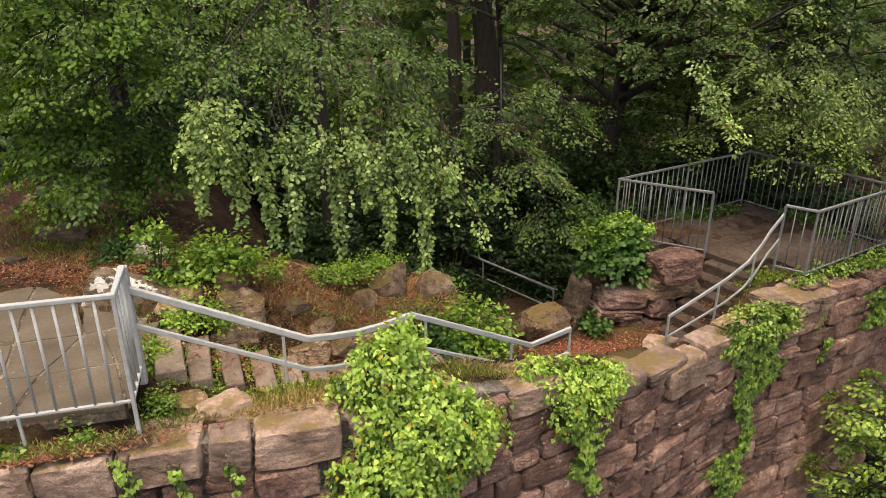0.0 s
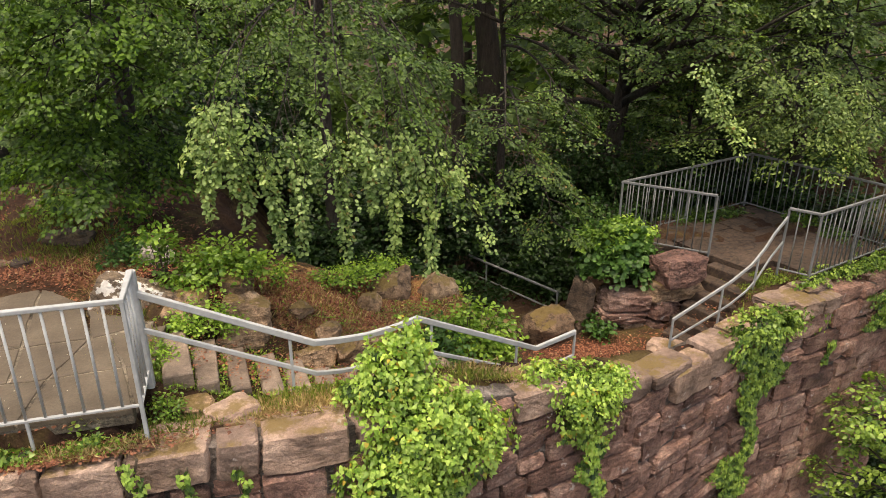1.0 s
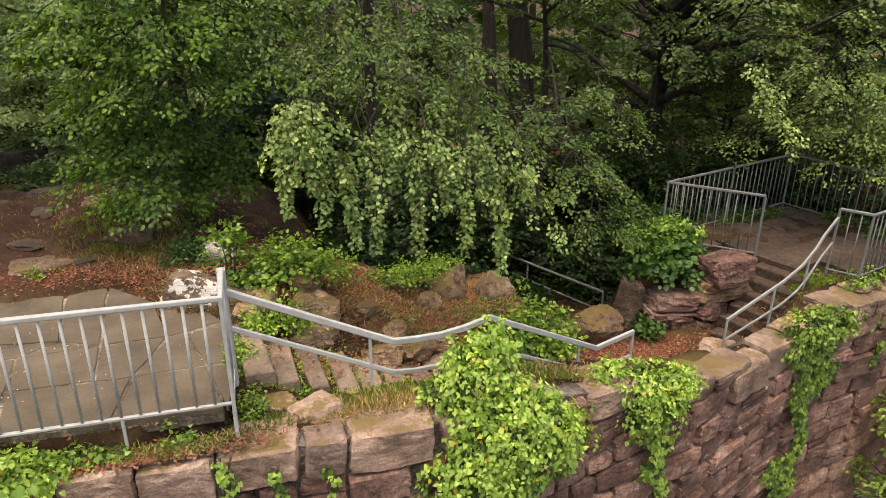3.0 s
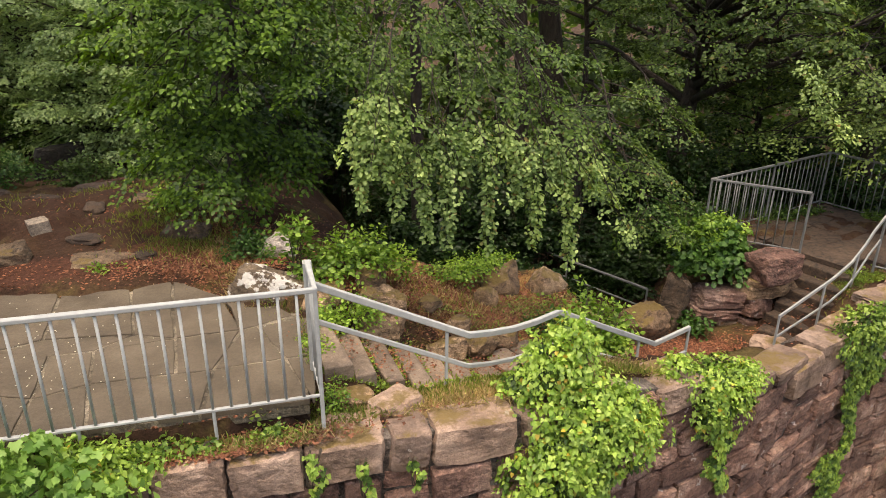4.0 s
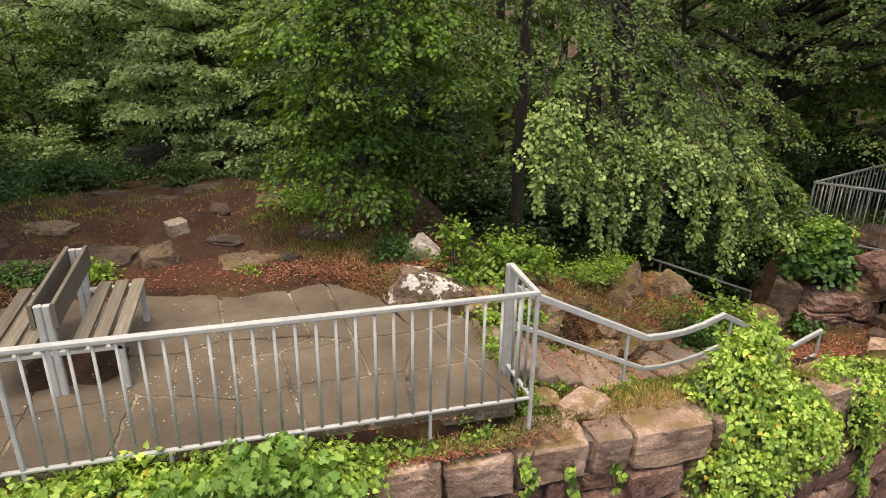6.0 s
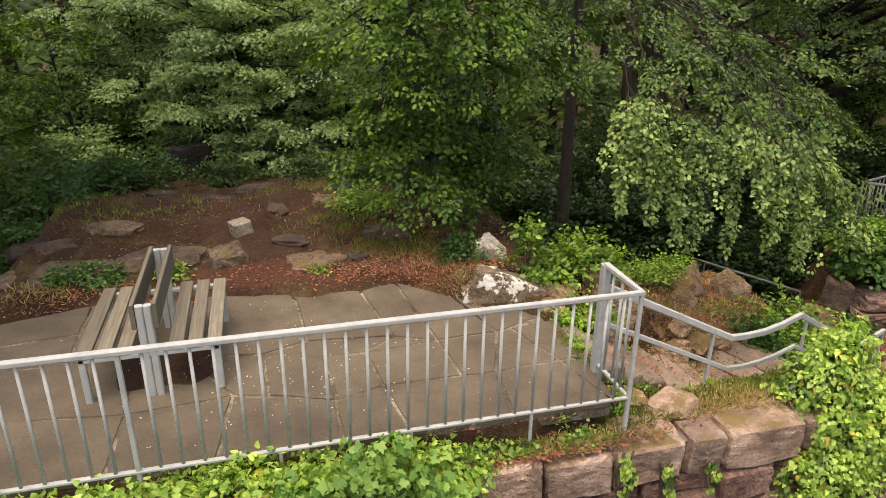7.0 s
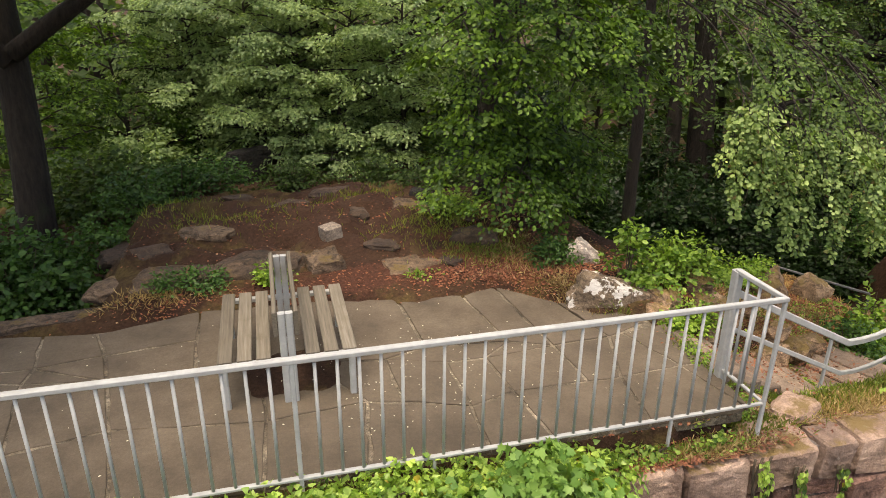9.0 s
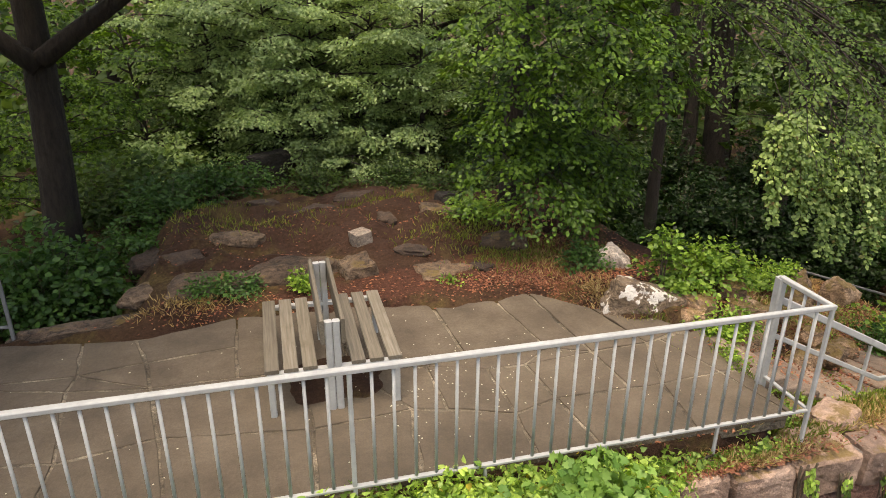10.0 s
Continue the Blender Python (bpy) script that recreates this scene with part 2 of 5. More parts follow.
MAT_STEP = stone_material("step_sandstone", (0.14, 0.108, 0.08), (0.23, 0.178, 0.134), (0.31, 0.246, 0.19), grain=16, bump=0.35, seams=0.3, fleck=0.5)
MAT_BED = stone_material("concrete_bed", (0.04, 0.03, 0.02), (0.17, 0.142, 0.1), (0.4, 0.345, 0.26), per_piece=False, seams=0.0)


def soil_material():
    m, nt, b = material("forest_soil")
    n1 = world_noise(nt, 0.9, 6, 0.62)
    n2 = world_noise(nt, 26, 6, 0.75)
    c = ramp(nt, n1, [(0.3, (0.026, 0.015, 0.01)), (0.48, (0.05, 0.027, 0.018)), (0.62, (0.074, 0.043, 0.024)), (0.75, (0.076, 0.058, 0.024))])
    c = blend(nt, 1.0, c, ramp(nt, n2, [(0.3, (0.45, 0.42, 0.4)), (0.7, (1.45, 1.4, 1.3))]), "MULTIPLY")
    green = ramp(nt, world_noise(nt, 1.1, 6, 0.66), [(0.5, (0, 0, 0)), (0.62, (0.75, 0.75, 0.75))])
    c = blend(nt, green, c, blend(nt, 1.0, (0.13, 0.098, 0.036), ramp(nt, n2, [(0.3, (0.5, 0.5, 0.45)), (0.7, (1.4, 1.4, 1.3))]), "MULTIPLY"))
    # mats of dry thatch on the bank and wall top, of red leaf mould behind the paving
    # Bank tones are raised in place of light, the clearing's lowered for tree shade.
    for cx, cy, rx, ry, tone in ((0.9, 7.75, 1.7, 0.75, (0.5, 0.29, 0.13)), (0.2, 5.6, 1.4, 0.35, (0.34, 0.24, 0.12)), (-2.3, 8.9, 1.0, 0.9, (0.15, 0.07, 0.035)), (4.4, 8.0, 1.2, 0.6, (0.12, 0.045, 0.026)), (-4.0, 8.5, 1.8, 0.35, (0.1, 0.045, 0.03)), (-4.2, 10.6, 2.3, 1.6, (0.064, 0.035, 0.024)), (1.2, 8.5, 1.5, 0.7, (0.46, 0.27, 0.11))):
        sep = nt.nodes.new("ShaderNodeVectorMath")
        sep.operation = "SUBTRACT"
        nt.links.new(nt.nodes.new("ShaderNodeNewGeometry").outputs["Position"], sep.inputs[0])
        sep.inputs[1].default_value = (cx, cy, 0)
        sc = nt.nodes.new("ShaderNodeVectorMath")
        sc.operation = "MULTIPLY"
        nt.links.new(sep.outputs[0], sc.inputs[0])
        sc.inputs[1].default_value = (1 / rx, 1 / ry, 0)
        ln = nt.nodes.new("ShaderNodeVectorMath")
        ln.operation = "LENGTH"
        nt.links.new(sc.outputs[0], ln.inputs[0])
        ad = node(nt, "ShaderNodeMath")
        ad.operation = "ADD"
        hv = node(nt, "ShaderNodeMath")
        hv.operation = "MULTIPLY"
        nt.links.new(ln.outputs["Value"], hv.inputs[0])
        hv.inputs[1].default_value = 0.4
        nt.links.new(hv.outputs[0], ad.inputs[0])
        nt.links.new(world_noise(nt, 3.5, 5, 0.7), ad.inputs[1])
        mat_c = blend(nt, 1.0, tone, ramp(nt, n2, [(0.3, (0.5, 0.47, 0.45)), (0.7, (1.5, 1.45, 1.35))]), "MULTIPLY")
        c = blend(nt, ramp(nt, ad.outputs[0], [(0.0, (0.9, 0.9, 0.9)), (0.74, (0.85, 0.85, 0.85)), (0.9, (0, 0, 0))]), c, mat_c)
    nt.links.new(c, b.inputs["Base Color"])
    b.inputs["Roughness"].default_value = 0.95
    b.inputs["Specular IOR Level"].default_value = 0.2
    relief(nt, b, blend(nt, 0.5, n2, world_noise(nt, 7, 6, 0.7)), 1.0, 0.07)
    return m


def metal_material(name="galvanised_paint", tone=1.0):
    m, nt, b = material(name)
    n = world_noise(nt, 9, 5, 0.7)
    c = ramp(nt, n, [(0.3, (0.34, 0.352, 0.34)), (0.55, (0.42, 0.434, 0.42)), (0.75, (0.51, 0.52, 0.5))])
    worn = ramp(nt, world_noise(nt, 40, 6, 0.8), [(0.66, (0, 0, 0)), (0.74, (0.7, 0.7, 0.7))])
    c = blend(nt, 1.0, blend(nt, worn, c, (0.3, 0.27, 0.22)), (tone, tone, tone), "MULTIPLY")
    nt.links.new(c, b.inputs["Base Color"])
    b.inputs["Metallic"].default_value = 0.0
    b.inputs["Specular IOR Level"].default_value = 0.3
    b.inputs["Roughness"].default_value = 0.6
    relief(nt, b, world_noise(nt, 90, 3), 0.15, 0.004)
    return m


def wood_material():
    m, nt, b = material("weathered_wood")
    g = world_noise(nt, 1.0, 5, 0.65, stretch=(55, 2.2, 55))
    c = ramp(nt, g, [(0.3, (0.12, 0.103, 0.078)), (0.5, (0.175, 0.153, 0.118)), (0.7, (0.235, 0.21, 0.168))])
    rnd = nt.nodes.new("ShaderNodeObjectInfo").outputs["Random"]
    c = blend(nt, 1.0, c, ramp(nt, rnd, [(0, (0.62, 0.6, 0.56)), (1, (1.05, 1.05, 1.02))]), "MULTIPLY")
    c = blend(nt, ramp(nt, world_noise(nt, 5, 4), [(0.55, (0, 0, 0)), (0.75, (0.6, 0.6, 0.6))]), c, (0.12, 0.1, 0.06))
    nt.links.new(c, b.inputs["Base Color"])
    b.inputs["Roughness"].default_value = 0.85
    relief(nt, b, g, 0.5, 0.006)
    return m


def bark_material(name, dark, light):
    m, nt, b = material(name)
    g = world_noise(nt, 1.0, 6, 0.7, stretch=(16, 16, 4))
    c = ramp(nt, g, [(0.3, dark), (0.7, light)])
    c = blend(nt, ramp(nt, world_noise(nt, 1.6, 4), [(0.55, (0, 0, 0)), (0.7, (0.5, 0.5, 0.5))]), c, (0.05, 0.06, 0.025))
    nt.links.new(c, b.inputs["Base Color"])
    b.inputs["Roughness"].default_value = 0.95
    relief(nt, b, g, 1.0, 0.08)
    return m


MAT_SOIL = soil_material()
MAT_METAL = metal_material("galvanised_paint", 0.9)
# The same steel at a lower tone, for the lookout handrail.
MAT_MID_METAL = metal_material("mid_grey_paint", 0.72)
# The same steel with shade put into its tone, for the shaded rails.
MAT_SHADE_METAL = metal_material("steel_tinted_for_shade", 0.4)
MAT_WOOD = wood_material()
MAT_BARK = bark_material("dark_bark", (0.011, 0.008, 0.006), (0.052, 0.038, 0.027))
MAT_TWIG = bark_material("twig_bark", (0.06, 0.045, 0.03), (0.14, 0.11, 0.075))
LEAF_BEECH = leaf_material("beech_leaves", (0.017, 0.051, 0.0068), (0.153, 0.272, 0.0323), through_light=0.4)
LEAF_HANG = leaf_material("hanging_leaves", (0.114, 0.195, 0.0475), (0.446, 0.57, 0.209), old=(0.247, 0.171, 0.057), through_light=0.35)
LEAF_MID = leaf_material("green_beech_leaves", (0.0287, 0.0656, 0.0115), (0.135, 0.221, 0.0451), through_light=0.4)
LEAF_RIGHT = leaf_material("hedge_leaves", (0.0238, 0.051, 0.0119), (0.162, 0.255, 0.0638), old=(0.187, 0.145, 0.0425), through_light=0.4)
LEAF_LOOKOUT = leaf_material("small_pale_leaves", (0.045, 0.0855, 0.0198), (0.261, 0.36, 0.104), through_light=0.4)
LEAF_FAR = leaf_material("wood_leaves", (0.0298, 0.0638, 0.0153), (0.128, 0.2, 0.0553), patch=0.35, through_light=0.45)
LEAF_PALE = leaf_material("pale_wood_leaves", (0.138, 0.218, 0.0902), (0.399, 0.522, 0.257), patch=0.4, through_light=0.45)
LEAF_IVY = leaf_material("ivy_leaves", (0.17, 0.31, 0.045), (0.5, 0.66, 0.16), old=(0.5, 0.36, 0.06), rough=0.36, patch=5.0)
# Ivy again, with shade put into a darker green.
LEAF_IVY_SHADE = leaf_material("ivy_leaves_dark_for_shade", (0.025, 0.065, 0.014), (0.12, 0.2, 0.035), rough=0.35)
LEAF_CURTAIN = leaf_material("curtain_ivy_leaves", (0.07, 0.15, 0.024), (0.34, 0.47, 0.1), rough=0.36, patch=2.0)
LEAF_VINE = leaf_material("vine_leaves", (0.11, 0.24, 0.045), (0.28, 0.45, 0.11), rough=0.5)
LEAF_SHRUB = leaf_material("shrub_leaves", (0.08, 0.18, 0.02), (0.34, 0.5, 0.085), rough=0.42)
LEAF_ROUND = leaf_material("round_shrub_leaves", (0.03, 0.085, 0.018), (0.1, 0.2, 0.045), rough=0.4)
# Near-black leaf colour stands in for deep shade under the canopy.
LEAF_SHADE = leaf_material("deep_shade_leaves", (0.00914, 0.0275, 0.00612), (0.0336, 0.0734, 0.0171), rough=0.45)
LEAF_LITTER = leaf_material("dead_leaves", (0.12, 0.04, 0.024), (0.39, 0.158, 0.092), old=(0.46, 0.32, 0.2), rough=0.8, through_light=0.1)
LEAF_GRASS = leaf_material("grass_blades", (0.13, 0.19, 0.03), (0.36, 0.42, 0.085), rough=0.6)
LEAF_STRAW = leaf_material("dry_grass_blades", (0.32, 0.21, 0.085), (0.66, 0.5, 0.25), rough=0.7, through_light=0.2)
LEAF_PETAL = leaf_material("fallen_petals", (0.6, 0.56, 0.47), (0.75, 0.72, 0.64), rough=0.7, through_light=0.1)


# ---- lie of the land ----
def ss(a, b, x):
    t = np.clip((x - a) / (b - a), 0, 1)
    return t * t * (3 - 2 * t)


def wall_y(x):
    """The line of the retaining wall's face."""
    return np.interp(x, [-60, -2.6, 0.5, 1.6, 2.8, 4.05, 5, 6.2, 7, 8, 10.6, 11.4, 60], [5.0, 5.03, 5.08, 5.42, 5.8, 6.13, 6.55, 7.03, 7.3, 7.5, 8.15, 11.8, 40])


def wall_top(x):
    return np.interp(x, [-3, 0.5, 1.6, 2.8, 4.0, 5.0, 6.3, 7.2, 11], [-0.28, -0.3, -0.45, -0.8, -1.12, -1.32, -1.36, -1.18, -1.18])


def stair_z(x):
    return np.interp(x, [-1.3, 0.3, 1.4, 3.1, 5.9, 7.2], [-0.06, -0.8, -0.84, -1.93, -1.97, -1.05])


PLAT = radians(17.4)
E1, E2 = np.array([math.cos(PLAT), math.sin(PLAT)]), np.array([-math.sin(PLAT), math.cos(PLAT)])


def plat_xy(u, v):
    return tuple(np.array([7.87, 7.86]) + E1 * u + E2 * v)


def rough_noise(x, y):
    return (np.sin(1.7 * x + 0.6 * y) * np.cos(1.3 * y - 0.7 * x) * 0.5 + np.sin(4.1 * x - 2.3 * y + 1) * np.cos(3.7 * y + 1.9 * x) * 0.25
            + np.sin(9.3 * x + 5.1 * y) * np.cos(8.1 * y - 6.3 * x + 2) * 0.12)


def ground_z(x, y):
    x, y = np.asarray(x, float), np.asarray(y, float)
    w = wall_y(x)
    up = 0.04 + 0.2 * np.exp(-(((x + 4.4) / 2.6) ** 2 + ((y - 9.9) / 1.3) ** 2))
    up = up - 0.2 * np.exp(-(((x + 4.5) / 0.9) ** 2 + ((y - 9.6) / 0.55) ** 2))
    up = up - ss(11.3, 15, y) * 0.7 - ss(15, 40, y) * 3.0
    up = up - ss(-1.4, 1.8, x) * 0.8 - ss(-1.2, 1.2, x) * ss(8.9, 10.8, y) * 1.7
    up = up - ss(-6.7, -7.8, x) * ss(8.3, 8.8, y) * 1.1
    up = up + 0.16 * np.exp(-(((x + 0.6) / 0.9) ** 2 + ((y - 7.7) / 0.7) ** 2))
    low = -2.0 - ss(8.8, 12, y) * 0.5 - ss(12, 40, y) * 2
    up = up + (low - up) * ss(2.3, 3.2, x)
    u = (x - 7.87) * E1[0] + (y - 7.86) * E1[1]
    v = (x - 7.87) * E2[0] + (y - 7.86) * E2[1]
    m = ss(-1.9, -1.35, u) * (1 - ss(2.4, 3.1, u)) * (1 - ss(2.85, 3.6, v))
    up = up + (-1.06 - up) * m
    up = up + 0.09 * rough_noise(x, y) * (0.4 + 0.8 * ss(9, 11, y)) + 0.05 * rough_noise(3.1 * x, 3.3 * y) * ss(8.8, 9.6, y) + (0.13 - 0.32 * np.abs(rough_noise(1.1 * x + 3, 1.6 * y))) * ss(9.0, 9.6, y) * (1 - ss(14, 16, y))
    pav = ss(-1.25, -1.35, x) * (1 - ss(7.9, 8.3, y - 0.35 * ss(-5.9, -6.4, x) + 0.14 * np.sin(2.9 * x) * np.sin(1.3 * x + 1) + 0.3 * rough_noise(1.7 * x, 1.7 * y))) * ss(-10.4, -10.0, x) * (1 - ss(-1.95, -1.7, x + 0.35 * (y - 7.2)) * ss(7.1, 7.3, y))
    up = up + (-0.08 - up) * pav
    t = y - (w + 0.85)
    f = stair_z(x)
    instair = ss(-1.3, -1.2, x) * (1 - ss(7.1, 7.3, x))
    band = np.where(t < 0.95, f, f + np.maximum(up - f, 0) * ss(0.95, 1.4, t) + np.minimum(up - f, 0) * ss(1.2, 2.0, t))
    up = up + (band - up) * instair
    lip = wall_top(x) - 0.01 + 0.06 * (1 - ss(-1.42, -1.36, x)) - 0.1 * ss(0.25, 0.8, y - w) + 0.03 * rough_noise(3 * x, 3 * y)
    edge = (0.85 - 0.3 * ss(4.6, 5.1, x)) * ss(-1.42, -1.36, x) + 0.33 * (1 - ss(-1.42, -1.36, x))
    z = np.where(y < w + edge, lip, up)
    return np.where(y < w + 0.28, -7.0 + 0.2 * rough_noise(x, y), z)


def top_z(x, y):
    """The ground, or the wall's upper face where the wall stands."""
    return np.where(np.asarray(y) < wall_y(x) + 0.3, wall_top(x) + 0.035, ground_z(x, y))


def gz(x, y):
    return float(ground_z(x, y))


def spaced(a, b, fine, reach):
    inner = np.arange(a, b, fine)
    grow = fine * 1.18 ** np.arange(1, 60)
    out = np.cumsum(grow)
    out = out[out < reach]
    return np.concatenate([(a - out)[::-1], inner, b + out])


gx, gy = spaced(-9.5, 11, 0.1, 900), spaced(4.8, 13.0, 0.095, 900)
X, Y = np.meshgrid(gx, gy)
Zg = ground_z(X, Y)
V = np.stack([X, Y, Zg], -1).reshape(-1, 3)
nx, ny = len(gx), len(gy)
i0 = (np.arange(ny - 1)[:, None] * nx + np.arange(nx - 1)[None]).reshape(-1)
Fq = np.stack([i0, i0 + 1, i0 + nx + 1, i0 + nx], 1)
gm = bpy.data.meshes.new("ground")
gm.from_pydata(V.tolist(), [], Fq.tolist())
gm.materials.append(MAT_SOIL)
gm.shade_smooth()
tagged(new("ground", gm), "reddish brown forest soil with moss and dead leaves", "ground", kind="structure")

# ---- stones ----
def block_mesh(name, mat, n=5, power=9.0, rough=0.05, cuts=3, seed=0, smooth=True):
    """A unit block with rounded edges, uneven faces and a few broken-off corners."""
    rng = np.random.RandomState(seed + 100)
    g = np.linspace(-1, 1, n + 1)
    pts, faces, index = [], [], {}

    def vert(p):
        key = tuple(np.round(p, 5))
        if key not in index:
            index[key] = len(pts)
            pts.append(p)
        return index[key]

    for ax in range(3):
        for sgn in (-1, 1):
            for i in range(n):
                for j in range(n):
                    q = []
                    for a, b in ((i, j), (i + 1, j), (i + 1, j + 1), (i, j + 1)):
                        p = [0, 0, 0]
                        p[ax], p[(ax + 1) % 3], p[(ax + 2) % 3] = sgn, g[a], g[b]
                        q.append(vert(tuple(p)))
                    faces.append(q if sgn > 0 else q[::-1])
    P = np.array(pts, float)
    # planes broken off round the block; power sets how square it stays
    tilt = 1.6 / power
    planes = []
    for ax in range(3):
        for sgn in (-1, 1):
            for _ in range(4):
                v = np.zeros(3)
                v[ax] = sgn
                planes.append((unit(v + rng.normal(0, tilt, 3)), rng.uniform(0.9, 1.06)))
    for _ in range(cuts):
        planes.append((unit(rng.choice([-1, 1], 3) * rng.uniform(0.35, 1, 3)), rng.uniform(1.2, 1.45) + (0.12 if power > 10 else 0)))
    scale = np.full(len(P), 9.0)
    for nn, lim in planes:
        dot = P @ nn
        scale = np.where(dot > 1e-4, np.minimum(scale, lim / np.maximum(dot, 1e-4)), scale)
    P = P * scale[:, None]
    off = Vector(rng.rand(3) * 50)
    for k in range(len(P)):
        p = Vector(P[k])
        d = noise.noise(p * 1.4 + off) * rough * 0.6 + noise.noise(p * 3.1 + off) * rough * 0.6 + (0.35 - abs(noise.noise(p * 6.3 + off))) * rough * 0.5
        P[k] += np.array(p.normalized()) * d
    me = bpy.data.meshes.new(name)
    me.from_pydata((P * 0.5).tolist(), [], faces)
    me.materials.append(mat)
    if smooth:
        me.shade_smooth()
        me.set_sharp_from_angle(angle=radians(24))
    me.update()
    return me


def rock(label, at, size, turn=0, mat=None, seed=0, tilt=(0, 0), power=8.0, cuts=7, name="boulder", category="boulder", n=12, rough=0.17):
    ob = new(name, block_mesh(name, mat or MAT_ROCK, n, power, rough, cuts, seed, power < 12))
    ob.matrix_world = pose(at[0], at[1], at[2], tilt[0], tilt[1], turn) @ Matrix.Diagonal((*size, 1))
    return tagged(ob, label, category, "boulders round the terrace and clearing")


MOSSY = "brown mossy sandstone boulder on the leafy bank"
rock(MOSSY, (2.13, 8.42, -0.84), (0.56, 0.46, 0.66), 20, seed=1, tilt=(0, 14), power=6)
rock("flat-topped mossy sandstone boulder beside the stairs", (1.45, 8.52, -0.76), (0.62, 0.5, 0.5), -15, seed=2, tilt=(0, -12), power=5)
rock(MOSSY, (0.55, 7.42, -0.68), (0.34, 0.26, 0.26), 40, seed=3, tilt=(20, -15), power=5)
rock(MOSSY, (0.95, 7.55, -0.86), (0.34, 0.28, 0.28), 10, seed=4, power=5)
rock("grey brown boulder at the foot of the bank", (-0.42, 7.14, -0.24), (0.56, 0.34, 0.66), -8, seed=5, tilt=(-10, 8), power=14)
rock(MOSSY, (-0.95, 7.3, -0.02), (0.42, 0.35, 0.36), 15, seed=6)
rock(MOSSY, (-0.45, 7.42, 0.1), (0.36, 0.32, 0.34), 50, seed=7)
rock(MOSSY, (0.3, 6.98, -0.76), (0.46, 0.3, 0.42), 5, seed=8)
rock(MOSSY, (1.35, 7.85, -0.95), (0.5, 0.4, 0.38), 70, seed=9)
for k, (x, y, z, a, b, c) in enumerate([(-0.6, 6.98, -0.35, 0.4, 0.3, 0.4), (0.75, 7.02, -0.65, 0.5, 0.3, 0.35), (1.1, 7.2, -0.75, 0.4, 0.35, 0.4), (0.5, 7.12, -0.42, 0.3, 0.3, 0.3), (1.5, 7.45, -0.95, 0.45, 0.35, 0.4), (1.1, 8.0, -0.55, 0.35, 0.3, 0.35), (0.2, 7.35, -0.2, 0.3, 0.25, 0.22), (-1.1, 7.15, 0.0, 0.35, 0.3, 0.35)]):
    rock("rough brown stone set into the bank beside the stairs", (x, y, z - 0.05), (a * 0.85, b, c * 0.75), 37 * k, seed=110 + k, power=5)
rock("moss-covered sloping rock beside the stairs", (2.75, 8.3, -1.55), (0.8, 0.8, 0.6), 30, seed=10)
rock("moss-covered low rock beside the dark path", (4.0, 8.8, -1.8), (0.85, 0.6, 0.62), 12, seed=11)
rock("tall narrow rock standing by the shrub", (4.62, 9.0, -1.66), (0.27, 0.45, 1.1), 12, MAT_LEDGE, seed=12, tilt=(0, 12))
rock("large boulder with white lichen beside the paving", (-1.52, 7.48, -0.05), (0.98, 0.5, 0.66), -8, MAT_LICHEN, 13, tilt=(-8, 20))
rock("white-faced pointed rock lying on dead leaves", (-1.42, 8.45, 0.12), (0.44, 0.3, 0.34), -20, MAT_WHITE, 14, tilt=(10, 30))
rock("reddish boulder at the head of the steps", (6.13, 8.72, -0.98), (0.8, 0.55, 0.46), 8, MAT_DARKRED, 15, power=26, cuts=3)
rock("mossy ledge of brown rock below the reddish boulder", (6.2, 8.85, -1.37), (1.1, 0.62, 0.4), 5, seed=16, power=10)
STACK = "rough sandstone block in the dry stack beside the landing"
rock(STACK, (5.36, 8.9, -1.5), (0.8, 0.5, 0.28), -4, MAT_WALL, 17, power=20, cuts=4, tilt=(0, 4))
rock(STACK, (5.3, 8.89, -1.76), (0.88, 0.5, 0.21), 2, MAT_WALL, 18, power=20, cuts=4, tilt=(0, 6))
rock(STACK, (5.02, 8.89, -1.99), (0.38, 0.45, 0.2), 3, MAT_WALL, 32, power=18, cuts=4)
rock("mossy stone at the foot of the dry stack", (5.47, 8.9, -2.02), (0.45, 0.45, 0.26), 12, seed=33, power=9)
rock("cracked sandstone rock beside the landing", (5.98, 8.82, -1.69), (0.52, 0.5, 0.38), 14, MAT_WALL, 19, power=14, cuts=5, tilt=(0, 16))
rock("cracked sandstone rock beside the landing", (5.93, 8.82, -2.06), (0.48, 0.5, 0.36), 10, MAT_WALL, 34, power=14, cuts=5, tilt=(0, 10))
rock("rough stone at the edge of the landing", (5.35, 7.65, -1.78), (0.5, 0.42, 0.36), 35, MAT_CAP, 20)
rock("low flat rock ledge behind the paving", (-6.2, 9.05, 0.0), (1.1, 0.7, 0.34), 12, mat=MAT_LEDGE, seed=21, power=6)
rock("low flat rock ledge behind the paving", (-5.25, 9.1, 0.05), (1.2, 0.75, 0.38), -6, mat=MAT_LEDGE, seed=22, power=6)
rock("weathered pitted rock on the forest floor", (-4.5, 8.9, 0.08), (0.46, 0.4, 0.4), 15, MAT_LEDGE, 23, rough=0.26)
rock("flat slab of rock in the leaf litter", (-3.45, 8.85, 0.02), (0.9, 0.6, 0.24), 10, MAT_LEDGE, 24, power=6)
rock("mossy rock half buried in grass", (-2.55, 9.3, 0.08), (0.7, 0.45, 0.4), -10, mat=MAT_LEDGE, seed=25, power=6)
rock("dark boulder at the edge of the wood", (-5.5, 15.5, -0.42), (0.95, 0.7, 0.8), 20, MAT_DARKROCK, 26)
